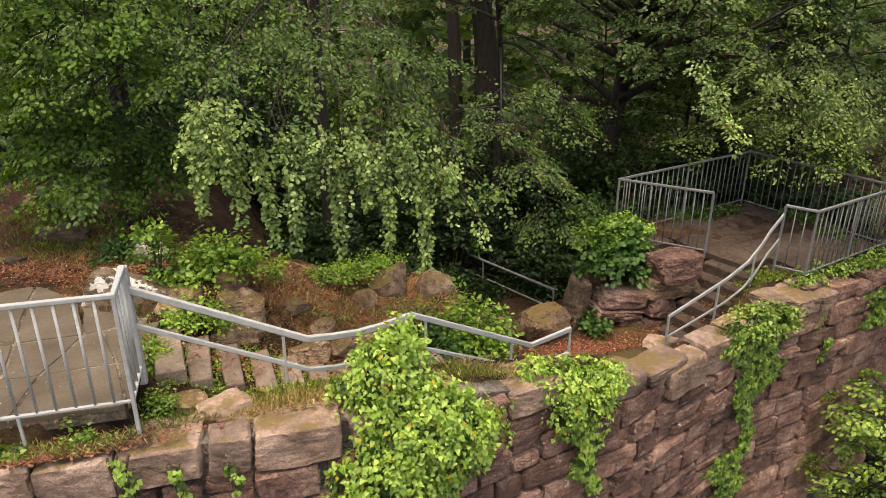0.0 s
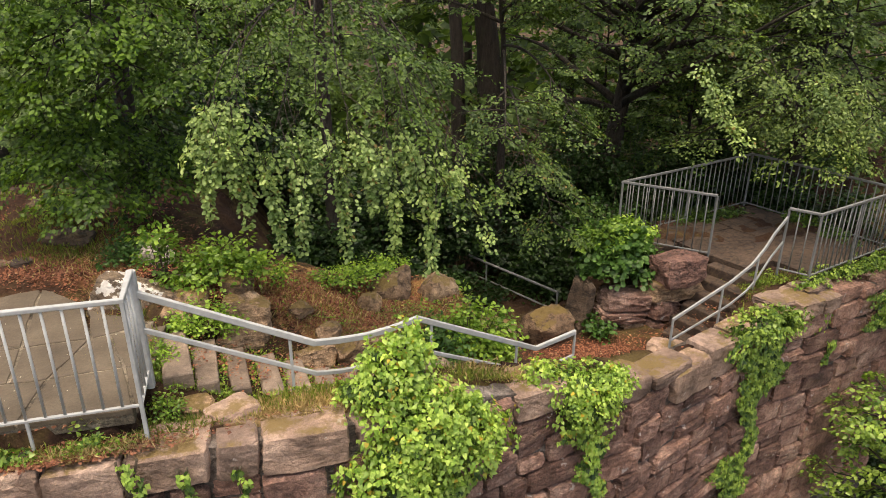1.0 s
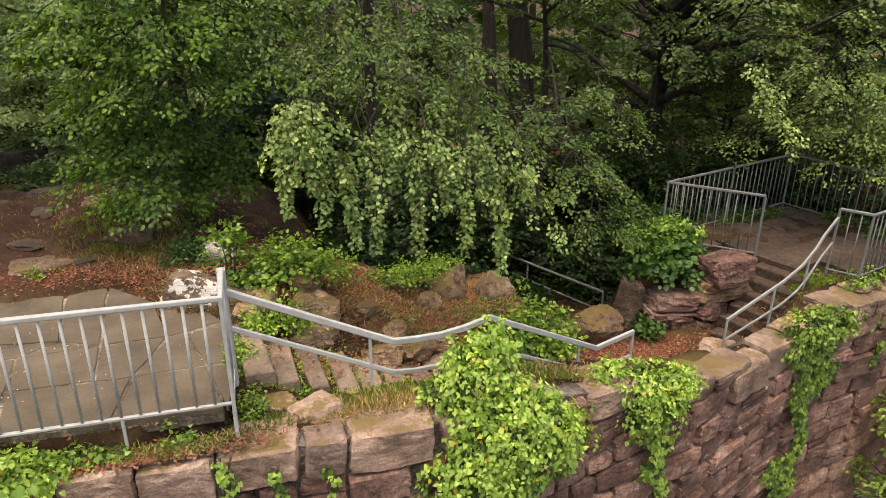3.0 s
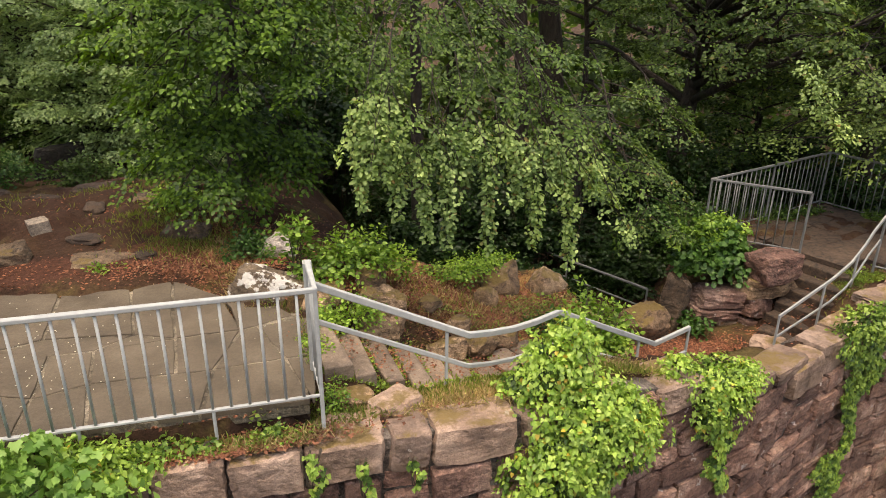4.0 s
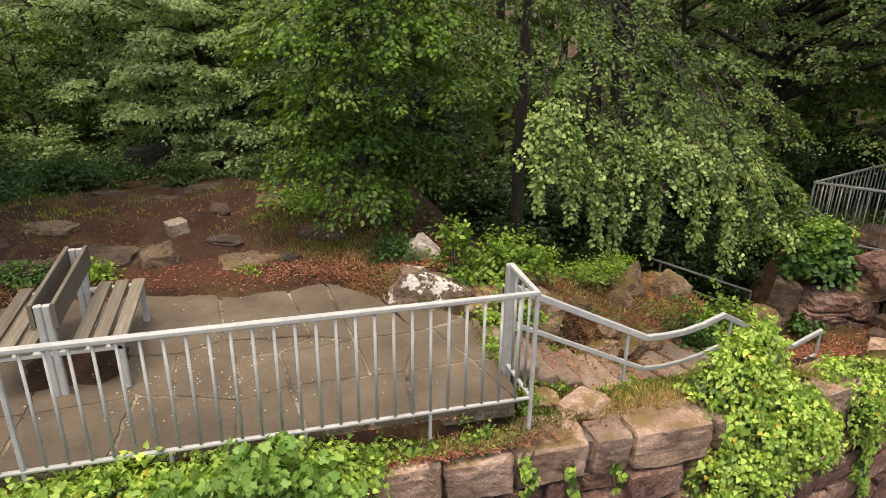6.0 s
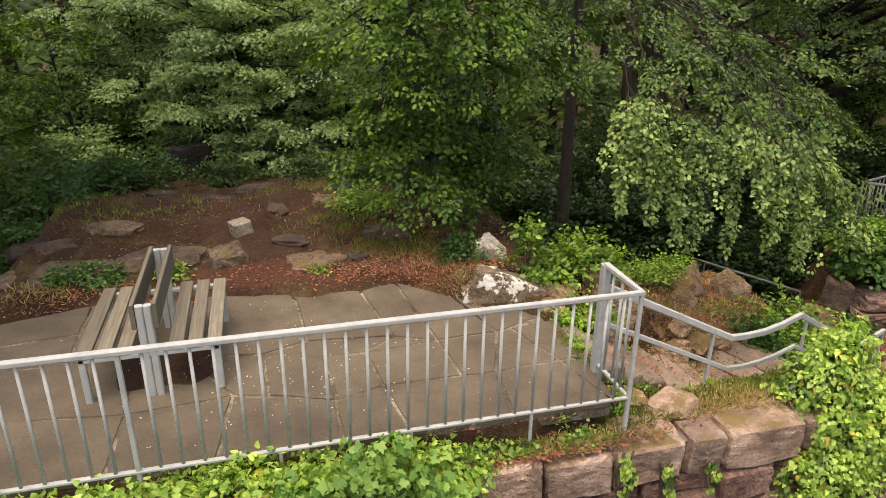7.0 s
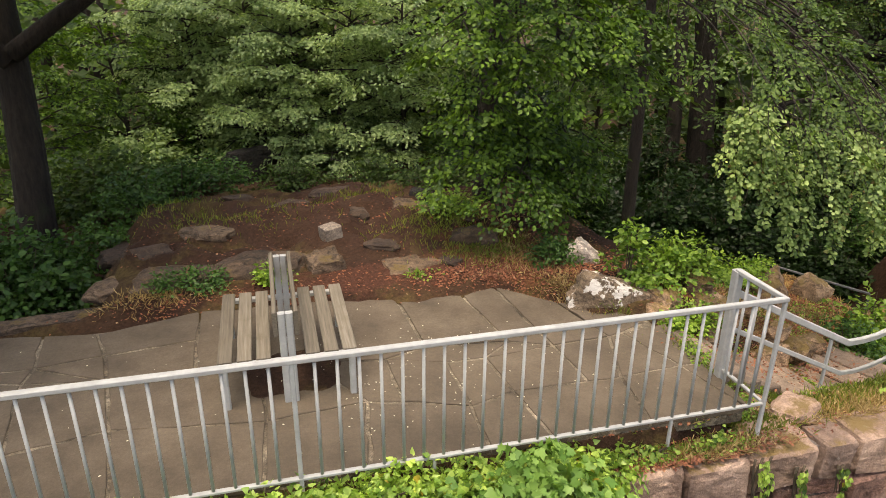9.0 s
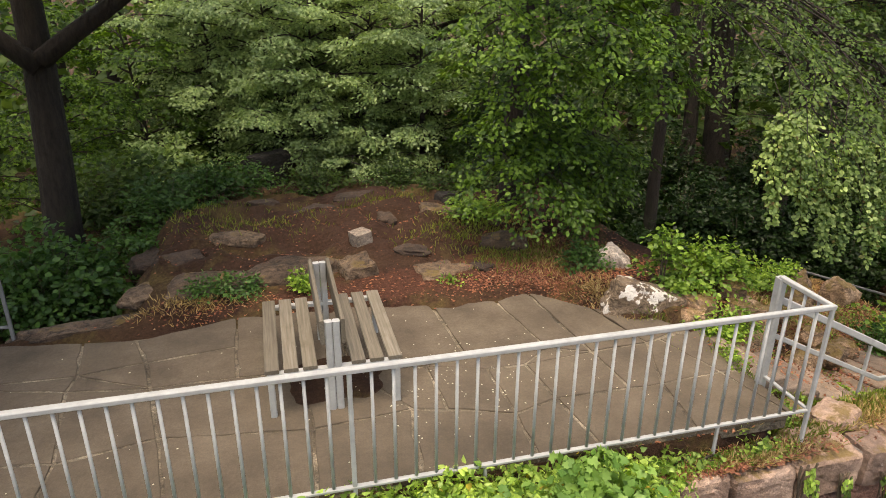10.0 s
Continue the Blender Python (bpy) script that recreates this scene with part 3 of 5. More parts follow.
rock("dark low rock on the forest floor", (-2.75, 11.3, 0.12), (0.45, 0.35, 0.26), 10, mat=MAT_DARKROCK, seed=27)
rock("flat stone fallen from the wall, on the grass", (-0.55, 5.62, -0.36), (0.5, 0.36, 0.2), 20, MAT_CAP, 28)
rock("flat stone bedded in the ground beside the railing", (-0.9, 5.85, -0.36), (0.4, 0.3, 0.16), -10, seed=29)
rock("low rock ledge at the edge of the drop", (-7.5, 8.5, -0.12), (1.4, 0.36, 0.26), 6, MAT_LEDGE, 30, power=6)
for k, (x, y, sx, sy, sz) in enumerate([(-5.9, 10.0, 0.7, 0.4, 0.3), (-4.9, 11.2, 0.8, 0.45, 0.28), (-3.9, 10.6, 0.45, 0.3, 0.26), (-3.1, 10.5, 0.6, 0.4, 0.32), (-6.6, 9.7, 0.6, 0.5, 0.45), (-7.0, 10.4, 0.7, 0.5, 0.5),
                                        (-2.5, 9.9, 0.4, 0.3, 0.26), (-3.75, 9.3, 0.5, 0.35, 0.2), (-4.15, 12.0, 0.7, 0.4, 0.3), (-6.95, 9.2, 0.55, 0.45, 0.4), (-3.0, 8.75, 0.35, 0.25, 0.16), (-5.55, 11.9, 0.5, 0.35, 0.3)]):
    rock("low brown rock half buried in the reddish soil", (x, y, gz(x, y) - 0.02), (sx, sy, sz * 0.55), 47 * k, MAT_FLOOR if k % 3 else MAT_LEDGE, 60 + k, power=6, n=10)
FLAT = "flat weathered sandstone slab bedded at the foot of the lookout railing"
rock(FLAT, (7.3, 7.72, -1.2), (0.75, 0.5, 0.17), 16, MAT_CAP, 90, power=20, cuts=3)
rock(FLAT, (7.95, 7.88, -1.14), (0.7, 0.42, 0.17), 18, MAT_CAP, 91, power=20, cuts=3)
cube = new("stone_block", block_mesh("stone_block", MAT_PALE, 8, 40.0, 0.03, 1, 31))
cube.matrix_world = pose(-4.36, 9.66, 0.24, 4, -5, 25) @ Matrix.Diagonal((0.25, 0.21, 0.22, 1))
tagged(cube, "pale squared stone block standing on brown soil", "stone block")

# ---- railings ----
def railing(label, corners, z_top, z_low, feet, step=0.14, group="", steel=None, thick=0.0125):
    """A steel railing along corner points on the ground plan: two rails, standing posts and thin upright bars."""
    steel = steel or MAT_METAL
    rail = thing("railing", label, "railing", (corners[0][0], corners[0][1], z_low), group)
    line = [np.array([*c, 0.0]) for c in corners]
    bar_part("top_rail", [p + [0, 0, z_top - 0.02] for p in line], 0.055, 0.04, steel, rail)
    bar_part("bottom_rail", [p + [0, 0, z_low] for p in line], 0.04, 0.022, steel, rail)
    for x, y, z in feet:
        bar_part("post", [(x, y, z), (x, y, z_top - 0.03)], 0.034, 0.034, steel, rail)
    shared = None
    for a, b in zip(line[:-1], line[1:]):
        n = max(1, round(np.linalg.norm(b - a) / step))
        for k in range(n):
            p = a + (b - a) * k / n
            if any(abs(p[0] - fx) + abs(p[1] - fy) < 0.06 for fx, fy, _ in feet):
                continue
            if shared is None:
                s = Soup()
                s.tube([(0, 0, 0), (0, 0, z_top - 0.04 - z_low)], thick, 8)
                shared = s.mesh("upright_bar", steel, True)
            ob = part("upright_bar", shared, rail)
            ob.location = Vector((p[0], p[1], z_low)) - rail.location
    return rail


FRONT = [(-9.77, 5.29), (-5.02, 5.29), (-2.94, 5.29), (-1.22, 5.29), (-1.235, 5.86)]
front = railing("pale grey galvanised steel railing along the paved terrace", FRONT, 1.065, 0.08,
                [(-1.22, 5.29, -0.3), (-5.02, 5.29, -0.28), (-8.0, 5.29, -0.28)], step=0.1462)
bar_part("corner_post", [(-1.235, 5.86, -0.1), (-1.235, 5.86, 1.045)], 0.075, 0.09, MAT_METAL, front, "broad flat steel end post")
for x in (-2.08, -3.07, -4.05, -6.0, -7.0, -9.0):
    bar_part("stub_foot", [(x, 5.29, -0.2), (x, 5.29, 0.08)], 0.026, 0.026, MAT_METAL, front)

railing("thin grey steel railing at the dark drop behind the paving", [(-9.9, 8.55), (-8.1, 8.42)], 1.0, 0.1, [(-8.1, 8.42, -0.4), (-9.9, 8.55, -0.6)], steel=MAT_SHADE_METAL)


def handrail(label, upper, lower, posts, w=0.05, h=0.045, steel=None):
    rail = thing("handrail", label, "handrail", upper[0])
    bar_part("upper_rail", upper, w, h, steel or MAT_METAL, rail)
    bar_part("lower_rail", lower, w * 0.75, h * 0.7, steel or MAT_METAL, rail)
    for x, y, z0, z1 in posts:
        bar_part("post", [(x, y, z0), (x, y, z1)], 0.03, 0.03, steel or MAT_METAL, rail)
    return rail


handrail("grey steel handrail with two bars following the stairs down",
         [(-1.235, 5.84, 0.85), (0.255, 5.965, 0.075), (0.5, 6.04, 0.025), (0.78, 6.13, -0.015), (1.05, 6.21, -0.015), (1.356, 6.305, 0.015), (3.046, 7.02, -1.01), (3.69, 7.25, -0.99)],
         [(-1.235, 5.84, 0.5), (0.255, 5.965, -0.27), (0.5, 6.04, -0.33), (0.78, 6.13, -0.37), (1.05, 6.21, -0.38), (1.356, 6.305, -0.36), (3.046, 7.02, -1.37), (3.69, 7.25, -1.35)],
         [(0.03, 5.945, -0.6, 0.15), (1.53, 6.38, -0.75, -0.1), (2.73, 6.885, -1.7, -0.85), (3.69, 7.25, -1.75, -1.0)], 0.045, 0.065)
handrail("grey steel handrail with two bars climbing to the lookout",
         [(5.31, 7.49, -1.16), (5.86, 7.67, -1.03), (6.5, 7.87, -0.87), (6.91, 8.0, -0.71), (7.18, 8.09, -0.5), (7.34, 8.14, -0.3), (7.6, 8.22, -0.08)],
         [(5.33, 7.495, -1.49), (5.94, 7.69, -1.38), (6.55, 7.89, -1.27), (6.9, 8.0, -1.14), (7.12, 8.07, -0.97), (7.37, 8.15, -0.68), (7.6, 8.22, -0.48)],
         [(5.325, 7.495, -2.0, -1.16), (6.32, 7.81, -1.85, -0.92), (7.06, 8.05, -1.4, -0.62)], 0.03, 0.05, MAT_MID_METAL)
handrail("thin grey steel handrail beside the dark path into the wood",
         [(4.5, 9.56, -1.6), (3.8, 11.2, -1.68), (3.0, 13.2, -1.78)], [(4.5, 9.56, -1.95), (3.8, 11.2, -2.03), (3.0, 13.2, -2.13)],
         [(4.5, 9.56, -2.4, -1.6), (3.8, 11.2, -2.6, -1.68), (3.0, 13.2, -2.7, -1.78)], 0.04, 0.035, MAT_SHADE_METAL)

PA, PB, PF, PE, PD, PC = (6.92, 9.04), (5.82, 10.1), plat_xy(2.28, 2.76), plat_xy(2.32, 0.0), (7.87, 7.86), (7.6, 8.22)
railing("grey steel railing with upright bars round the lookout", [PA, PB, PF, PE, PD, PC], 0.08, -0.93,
        [(*PA, -1.05), (*PB, -1.3), (*PF, -1.2), (*PE, -1.3), (*PD, -1.3), (*PC, -1.05), (*plat_xy(1.15, 0), -1.25), (*plat_xy(0.5, 2.76), -1.2)], step=0.135, steel=MAT_SHADE_METAL, thick=0.0095)

# ---- bench ----
def bench():
    b = thing("bench", "double-sided park bench of weathered slats on pale grey steel", "bench", (-5.03, 6.95, 0))
    cx, y0, y1 = -5.03, 6.36, 7.66
    for y in (y0 + 0.03, y1 - 0.05):
        for s in (-1, 1):
            bar_part("upright", [(cx + s * 0.032, y, 0), (cx + s * 0.032, y, 0.84)], 0.06, 0.06, MAT_METAL, b, "grey steel upright")
            bar_part("leg", [(cx + s * 0.525, y, 0), (cx + s * 0.525, y, 0.415)], 0.055, 0.055, MAT_METAL, b, "grey steel leg")
        bar_part("cross_bar", [(cx - 0.55, y, 0.4), (cx + 0.55, y, 0.4)], 0.055, 0.045, MAT_METAL, b, "grey steel cross bar")
    for s in (-1, 1):
        bar_part("backrest_board", [(cx + s * 0.085, y0, 0.75), (cx + s * 0.085, y1, 0.75)], 0.036, 0.22, MAT_WOOD, b)
        for k in range(3):
            x = cx + s * (0.2 + 0.155 * k)
            bar_part("seat_slat", [(x, y0, 0.44), (x, y1, 0.44)], 0.118, 0.035, MAT_WOOD, b)
    return b


bench()
# Dark patch for the soil under the bench and for the bench's shade.
patch_soil = Soup()
ang = np.linspace(0, 2 * math.pi, 41)[:-1]
rim = []
for a in ang:
    r = (1 + 0.05 * math.sin(5 * a) + 0.04 * math.sin(11 * a + 1)) / (abs(math.cos(a)) ** 4 + abs(math.sin(a)) ** 4) ** 0.25
    rim.append((-5.0 + 0.42 * r * math.cos(a), 6.85 + 0.36 * r * math.sin(a)))
patch_soil.add([(x, y, 0.001) for x, y in rim] + [(-5.0 + (x + 5.0) * 0.8, 6.85 + (y - 6.85) * 0.8, 0.007) for x, y in rim], [(i, (i + 1) % 40, 40 + (i + 1) % 40, 40 + i) for i in range(40)] + [tuple(range(40, 80))])
tagged(new("soil_patch", patch_soil.mesh("soil_patch", MAT_SOIL, True)), "damp soil and leaf mould under the bench, dark partly for its shade", "soil", kind="stuff")


# ---- trees ----
def limb(owner, line, radii, mat=None, sides=6):
    s = Soup()
    s.tube(line, radii, sides)
    return part("limb", s.mesh("limb", mat or MAT_BARK, True), owner)


def crown_limbs(base, top, n, z0, z1, reach, droop, rng, owner, r0, toward=None):
    """Limbs that leave the trunk line in turn; returns their lines."""
    lines, trunk = [], top
    for k in range(n):
        u = z0 + (z1 - z0) * (k + rng.rand() * 0.6) / n
        p, _ = along(trunk, np.array([u]))
        az = k * 2.4 + rng.normal(0, 0.3)
        d = np.array([math.cos(az), math.sin(az), 0.35 + 0.3 * rng.rand()])
        if toward is not None and k % 2 == 0:
            d[:2] = unit(np.array(toward) + rng.normal(0, 0.45, 2))
        ln = growth(p[0], d, reach * (0.6 + 0.5 * rng.rand()) * (1.1 - 0.45 * u), 8, (0, 0, -droop), 0.07, rng)
        limb(owner, ln, np.linspace(r0 * 0.38, 0.008, 9))
        lines.append(ln)
    return lines


def twigs(ln, rng, n, u0=0.2, length=0.45, spread=0.9, droop=0.35, level=0.4):
    """Side branches along a limb, with short leafy twigs on them. Returns bases, headings and lengths of the twigs, and the side branches."""
    total = np.linalg.norm(np.diff(ln, axis=0), axis=1).sum()
    m = max(3, n // 6)
    u = u0 + (1 - u0) * (np.arange(m) + rng.rand(m)) / m
    p, d = along(ln, u)
    lat = unit(np.cross(d, [0, 0, 1.0]) + 1e-6)
    side = np.where(np.arange(m) % 2, 1.0, -1.0)[:, None] * rng.uniform(0.35, 1.0, (m, 1))
    d = unit(d * 0.7 + lat * side * spread + np.stack([np.zeros(m), np.zeros(m), rng.normal(0.02, 0.2, m)], 1))
    B, D, L, lines = [], [], [], []
    for k in range(m):
        ln2 = growth(p[k], d[k], total * rng.uniform(0.16, 0.34) * (1.15 - 0.6 * u[k]) + 0.15, 4, (0, 0, -droop), 0.1, rng)
        lines.append(ln2)
        c = max(3, n // m)
        q, e = along(ln2, 0.15 + 0.85 * rng.rand(c))
        lt = unit(np.cross(e, [0, 0, 1.0]) + 1e-6) * rng.uniform(-1.0, 1.0, (c, 1))
        e = unit(e * 0.7 + lt + rng.normal(0, 0.15, (c, 3)))
        e[:, 2] = e[:, 2] * level - 0.08
        B.append(q), D.append(e), L.append(length * rng.uniform(0.6, 1.25, c))
    return np.vstack(B), np.vstack(D), np.concatenate(L), lines


def bough(p0, p3, rise=0.4, fall=0.4, sway=0.0, n=14):
    """A branch that leaves p0, rides forward and bows down to its tip p3."""
    p0, p3 = np.array(p0, float), np.array(p3, float)
    p1 = p0 + (p3 - p0) * 0.4 + [sway, 0, rise]
    p2 = p3 - (p3 - p0) * 0.2 + [-sway, 0, fall]
    u = np.linspace(0, 1, n)[:, None]
    return (1 - u) ** 3 * p0 + 3 * u * (1 - u) ** 2 * p1 + 3 * u * u * (1 - u) * p2 + u ** 3 * p3


def tree(label, base, height, r0, lean=(0, 0), n=16, z0=0.15, z1=0.95, reach=2.2, droop=0.7, per_limb=22, per_spray=18, spray=0.5,
         size=0.08, mat=None, seed=0, toward=None, sag=0.25, name="tree", flat=0.45, group="", hang=(), boughs=(), leaf=KITE, level=0.4):
    rng = np.random.RandomState(seed + 500)
    t = thing(name, label, "tree", base, group or "trees of the wood")
    trunk = growth(np.array(base) - [0, 0, 0.3], (lean[0], lean[1], 1), height, 10, (-lean[0] * 0.4, -lean[1] * 0.4, 0), 0.035, rng)
    tw = Soup()
    tw.tube(trunk, r0 * np.linspace(1.15, 0.18, 11) * np.where(np.arange(11) == 0, 1.3, 1), 10)
    part("trunk", tw.mesh("trunk", MAT_BARK, True), t)
    wood = Soup()
    lines = crown_limbs(base, trunk, n, z0, z1, reach, droop, rng, t, r0, toward)
    for k, end in enumerate(boughs):
        start, _ = along(trunk, np.array([min(0.9, (end[2] - base[2] + 1.2) / height)]))
        lines.append(bough(start[0], end, 0.5, 0.35, 0.15 * math.sin(2.3 * k)))
        limb(t, lines[-1], np.linspace(0.03, 0.004, 14))
    B, D, L = [], [], []
    for k, ln in enumerate(lines):
        b, d, l, sub = twigs(ln, rng, per_limb if k < n else int(per_limb * 1.25), 0.2 if k < n else 0.5, length=spray, level=level)
        B.append(b), D.append(d), L.append(l)
        for q in sub:
            if q[0][2] < 3.7:
                wood.tube(q, np.linspace(0.012, 0.003, len(q)), 4)
    B, D, L = np.vstack(B), np.vstack(D), np.concatenate(L)
    # Leaves above view are thinned and enlarged, kept as a roof that casts shade.
    high = B[:, 2] > 3.45
    keep = ~high | (rng.rand(len(B)) < (0.6 if base[1] < 15 else 0.12))
    B, D, L, high = B[keep], D[keep], L[keep], high[keep]
    if wood.n:
        tagged(part("twigwork", wood.mesh("twigwork", MAT_BARK, True), t), kind="stuff")
    s = sprays(B[~high], D[~high], L[~high], per_spray, width=0.5, sag=sag, size=size, flat=flat, rng=rng)
    if high.any():
        s = joined(s, sprays(B[high], D[high], L[high], max(8, per_spray // 2), width=0.6, sag=sag, size=max(size * 2.0, 0.2), flat=flat, rng=rng))
    if hang:
        H0 = [(x0 + q, y0, z0 + q) for x0, y0, z0, x1, y1, z1 in hang for q in (-0.08, 0, 0.08)]
        H1 = [(x1 - q, y1 + q, z1 + abs(q) * 3) for x0, y0, z0, x1, y1, z1 in hang for q in (-0.08, 0, 0.08)]
        # A paler leaf colour stands in for light falling on these twigs.
        part("drooping_foliage", leaf_mesh("drooping_foliage", OVAL, *hangers(H0, H1, 90, 0.1, 0.058, rng), LEAF_HANG), t, "drooping twigs coloured paler for the light on them")
    part("crown", leaf_mesh("crown", leaf, *s, mat or LEAF_BEECH), t)
    return t


def hanging_tree():
    rng = np.random.RandomState(3)
    base = (1.0, 11.6, gz(1.0, 11.6))
    t = thing("tree", "beech with pale green leafy branches hanging over the bank", "tree", base)
    trunk = growth(np.array(base) - [0, 0, 0.3], (0.0, 0.02, 1), 9.0, 10, (0, 0, 0), 0.03, rng)
    s = Soup()
    s.tube(trunk, np.linspace(0.13, 0.05, 11), 10)
    part("trunk", s.mesh("trunk", MAT_BARK, True), t)
    wood = Soup()
    # boughs that reach forward over the bank and bow down at their ends, and fuller ones above and behind
    front = [(-0.55, 6.95, 2.1), (-0.25, 6.95, 2.2), (0.1, 7.0, 1.95), (0.5, 6.95, 1.85), (0.85, 6.9, 1.9), (1.2, 6.95, 1.8), (1.55, 6.9, 1.6), (1.85, 6.95, 1.4), (2.02, 6.95, 1.28)]
    behind = [(-0.7, 8.3, 2.8), (-0.1, 8.1, 2.75), (0.5, 8.2, 2.8), (0.9, 7.8, 2.45), (1.3, 8.2, 2.7), (1.6, 7.8, 2.15), (2.0, 7.7, 1.7)]
    pale, green = [], []
    for k, e in enumerate(front + behind):
        first = k < len(front)
        start, _ = along(trunk, np.array([0.66 + 0.014 * (k % 12)]))
        ln = bough(start[0], e, 0.1, 0.75 if first else 0.5, 0.3 * math.sin(2.1 * k))
        limb(t, ln, np.linspace(0.02, 0.003, 14), MAT_BARK)
        if first:
            pale.append(twigs(ln, rng, 4, 0.88, 0.14, 0.4, 0.8, 0.7))
            green.append(twigs(ln, rng, 16, 0.62, 0.26, 0.5))
        else:
            green.append(twigs(ln, rng, 30, 0.5, 0.36, 0.6))
    # hanging shoots: x, top, bottom
    for x, z0, z1 in [(-0.6, 2.05, 1.12), (-0.5, 2.15, 1.45), (-0.36, 2.2, 1.35), (-0.22, 2.2, 1.0), (0.05, 1.75, 0.72), (0.3, 1.8, 0.65), (0.46, 1.85, 1.3),
                      (0.72, 1.85, 0.53), (1.0, 1.85, 1.05), (1.25, 1.75, 0.51), (1.44, 1.7, 1.2), (1.65, 1.6, 0.28), (1.92, 1.42, 1.12)]:
        for j in range(2):
            q = rng.normal(0, 0.025, 3)
            a, b = (x + q[0] - 0.06, 7.0 + q[1], z0 + q[2]), (x + q[1] * 0.6, 6.83 + q[0], z1 + (0.05 + abs(q[2])) * 2.6 * j)
            wood.tube([a, ((a[0] + b[0]) / 2, 6.88, (z0 + z1) / 2), b], [0.006, 0.004, 0.002], 4)
            pale.append((a, b))
    for group in [g for g in pale + green if len(g) == 4]:
        for q in group[3]:
            wood.tube(q, np.linspace(0.006, 0.0015, len(q)), 4)
    tagged(part("twigwork", wood.mesh("twigwork", MAT_BARK, True), t), kind="stuff")
    shoots = [g for g in pale if len(g) == 2]
    outer = [g for g in pale if len(g) == 4]
    a = sprays(np.vstack([g[0] for g in outer]), np.vstack([g[1] for g in outer]), np.concatenate([g[2] for g in outer]), 12, width=0.5, size=0.045, sag=0.5, flat=0.5, rng=rng)
    b = hangers([g[0] for g in shoots], [g[1] for g in shoots], 270, 0.068, 0.045, rng)
    part("crown", leaf_mesh("crown", BEECH, *joined(a, b), LEAF_HANG), t)
    c = sprays(np.vstack([g[0] for g in green]), np.vstack([g[1] for g in green]), np.concatenate([g[2] for g in green]), 18, width=0.5, size=0.05, sag=0.35, flat=0.45, rng=rng)
    part("inner_crown", leaf_mesh("inner_crown", OVAL, *c, LEAF_MID), t, "deeper green inner leaves")


hanging_tree()
tree("dark green beech with low layered branches over the forest floor", (-1.9, 10.9, gz(-1.9, 10.9)), 8.0, 0.14, n=20, z0=0.46, z1=0.9, reach=2.4, droop=0.4, per_limb=30, per_spray=30, spray=0.42, size=0.064, mat=LEAF_BEECH, seed=1, toward=(-0.3, -1), leaf=OVAL, level=0.2, flat=0.3,
     boughs=[(-2.3, 8.8, 1.1), (-1.9, 8.85, 0.95), (-1.45, 9.0, 0.85), (-2.75, 9.2, 1.2), (-1.15, 9.2, 1.1), (-2.1, 9.0, 1.3), (-2.6, 9.0, 1.95), (-1.5, 8.7, 2.15), (-0.9, 8.7, 2.35), (-2.2, 8.7, 2.4), (-2.9, 9.0, 2.7), (-1.7, 8.5, 2.8), (-1.1, 8.6, 2.9)])
tree("green beech with layered branches above the path", (4.4, 12.4, gz(4.4, 12.4)), 7, 0.1, n=12, z0=0.72, z1=0.95, reach=2.8, droop=0.4, per_limb=36, per_spray=24, spray=0.36, size=0.055, mat=LEAF_RIGHT, seed=2, toward=(0.1, -1), leaf=OVAL,
     boughs=[(3.3, 9.1, 1.1), (3.7, 9.1, 0.5), (4.1, 9.1, -0.15), (4.7, 9.8, 1.2)])
tree("green tree with twigs drooping over the lookout railing", (10.9, 11.9, -2.6), 9.5, 0.18, n=42, z0=0.34, z1=0.9, reach=4.2, droop=0.75, per_limb=40, per_spray=18, spray=0.46, size=0.062, mat=LEAF_LOOKOUT, seed=3, toward=(-0.8, -0.75), leaf=OVAL,
     boughs=[(8.6, 9.3, 0.9), (9.2, 9.2, 0.6), (8.2, 9.4, 1.5), (7.6, 9.5, 1.8), (9.6, 9.0, 1.2)],
     hang=[(6.15, 8.9, 2.1, 6.35, 8.6, 1.4), (6.3, 8.75, 1.6, 6.75, 8.5, 0.8), (8.5, 9.2, 1.8, 8.7, 9.0, 0.8), (8.9, 9.1, 1.5, 9.3, 9.0, 0.2), (9.3, 9.2, 1.7, 9.7, 9.0, 0.4)])
# The trunk's long upper limbs are out of view, added to shade the lookout.
tree("dark leaning tree with twisted limbs behind the lookout", (7.0, 13.8, -2.6), 8, 0.26, lean=(0.28, -0.05), n=34, z0=0.42, z1=0.95, reach=6.2, droop=0.4, per_limb=40, per_spray=13, spray=0.5, size=0.085, mat=LEAF_RIGHT, seed=4, toward=(-0.1, -1))
TALL = "tall dark tree trunk with bare lower stem"
tree(TALL, (4.75, 16.2, -3.2), 13, 0.2, n=12, z0=0.6, z1=0.95, reach=3.5, per_limb=20, per_spray=12, size=0.12, mat=LEAF_FAR, seed=5)
tree(TALL, (5.6, 16.2, -3.2), 13, 0.36, n=12, z0=0.6, z1=0.95, reach=3.5, per_limb=20, per_spray=12, size=0.12, mat=LEAF_FAR, seed=6)
# Its far-reaching limbs lie above view, added to shade clearing and paving.
big_tree = tree("large dark tree with a thick forked trunk", (-8.68, 12.5, -1.2), 12, 0.255, lean=(0.07, 0), n=24, z0=0.42, z1=0.7, reach=6.0, droop=0.25, per_limb=36, per_spray=12, spray=0.7, size=0.12, mat=LEAF_BEECH, seed=7, toward=(0.35, -1))
limb(big_tree, growth((-8.4, 12.45, 2.25), (0.85, -0.1, 0.6), 4.5, 8, (0, 0, 0.25), 0.06), np.linspace(0.14, 0.05, 9), None, 8)
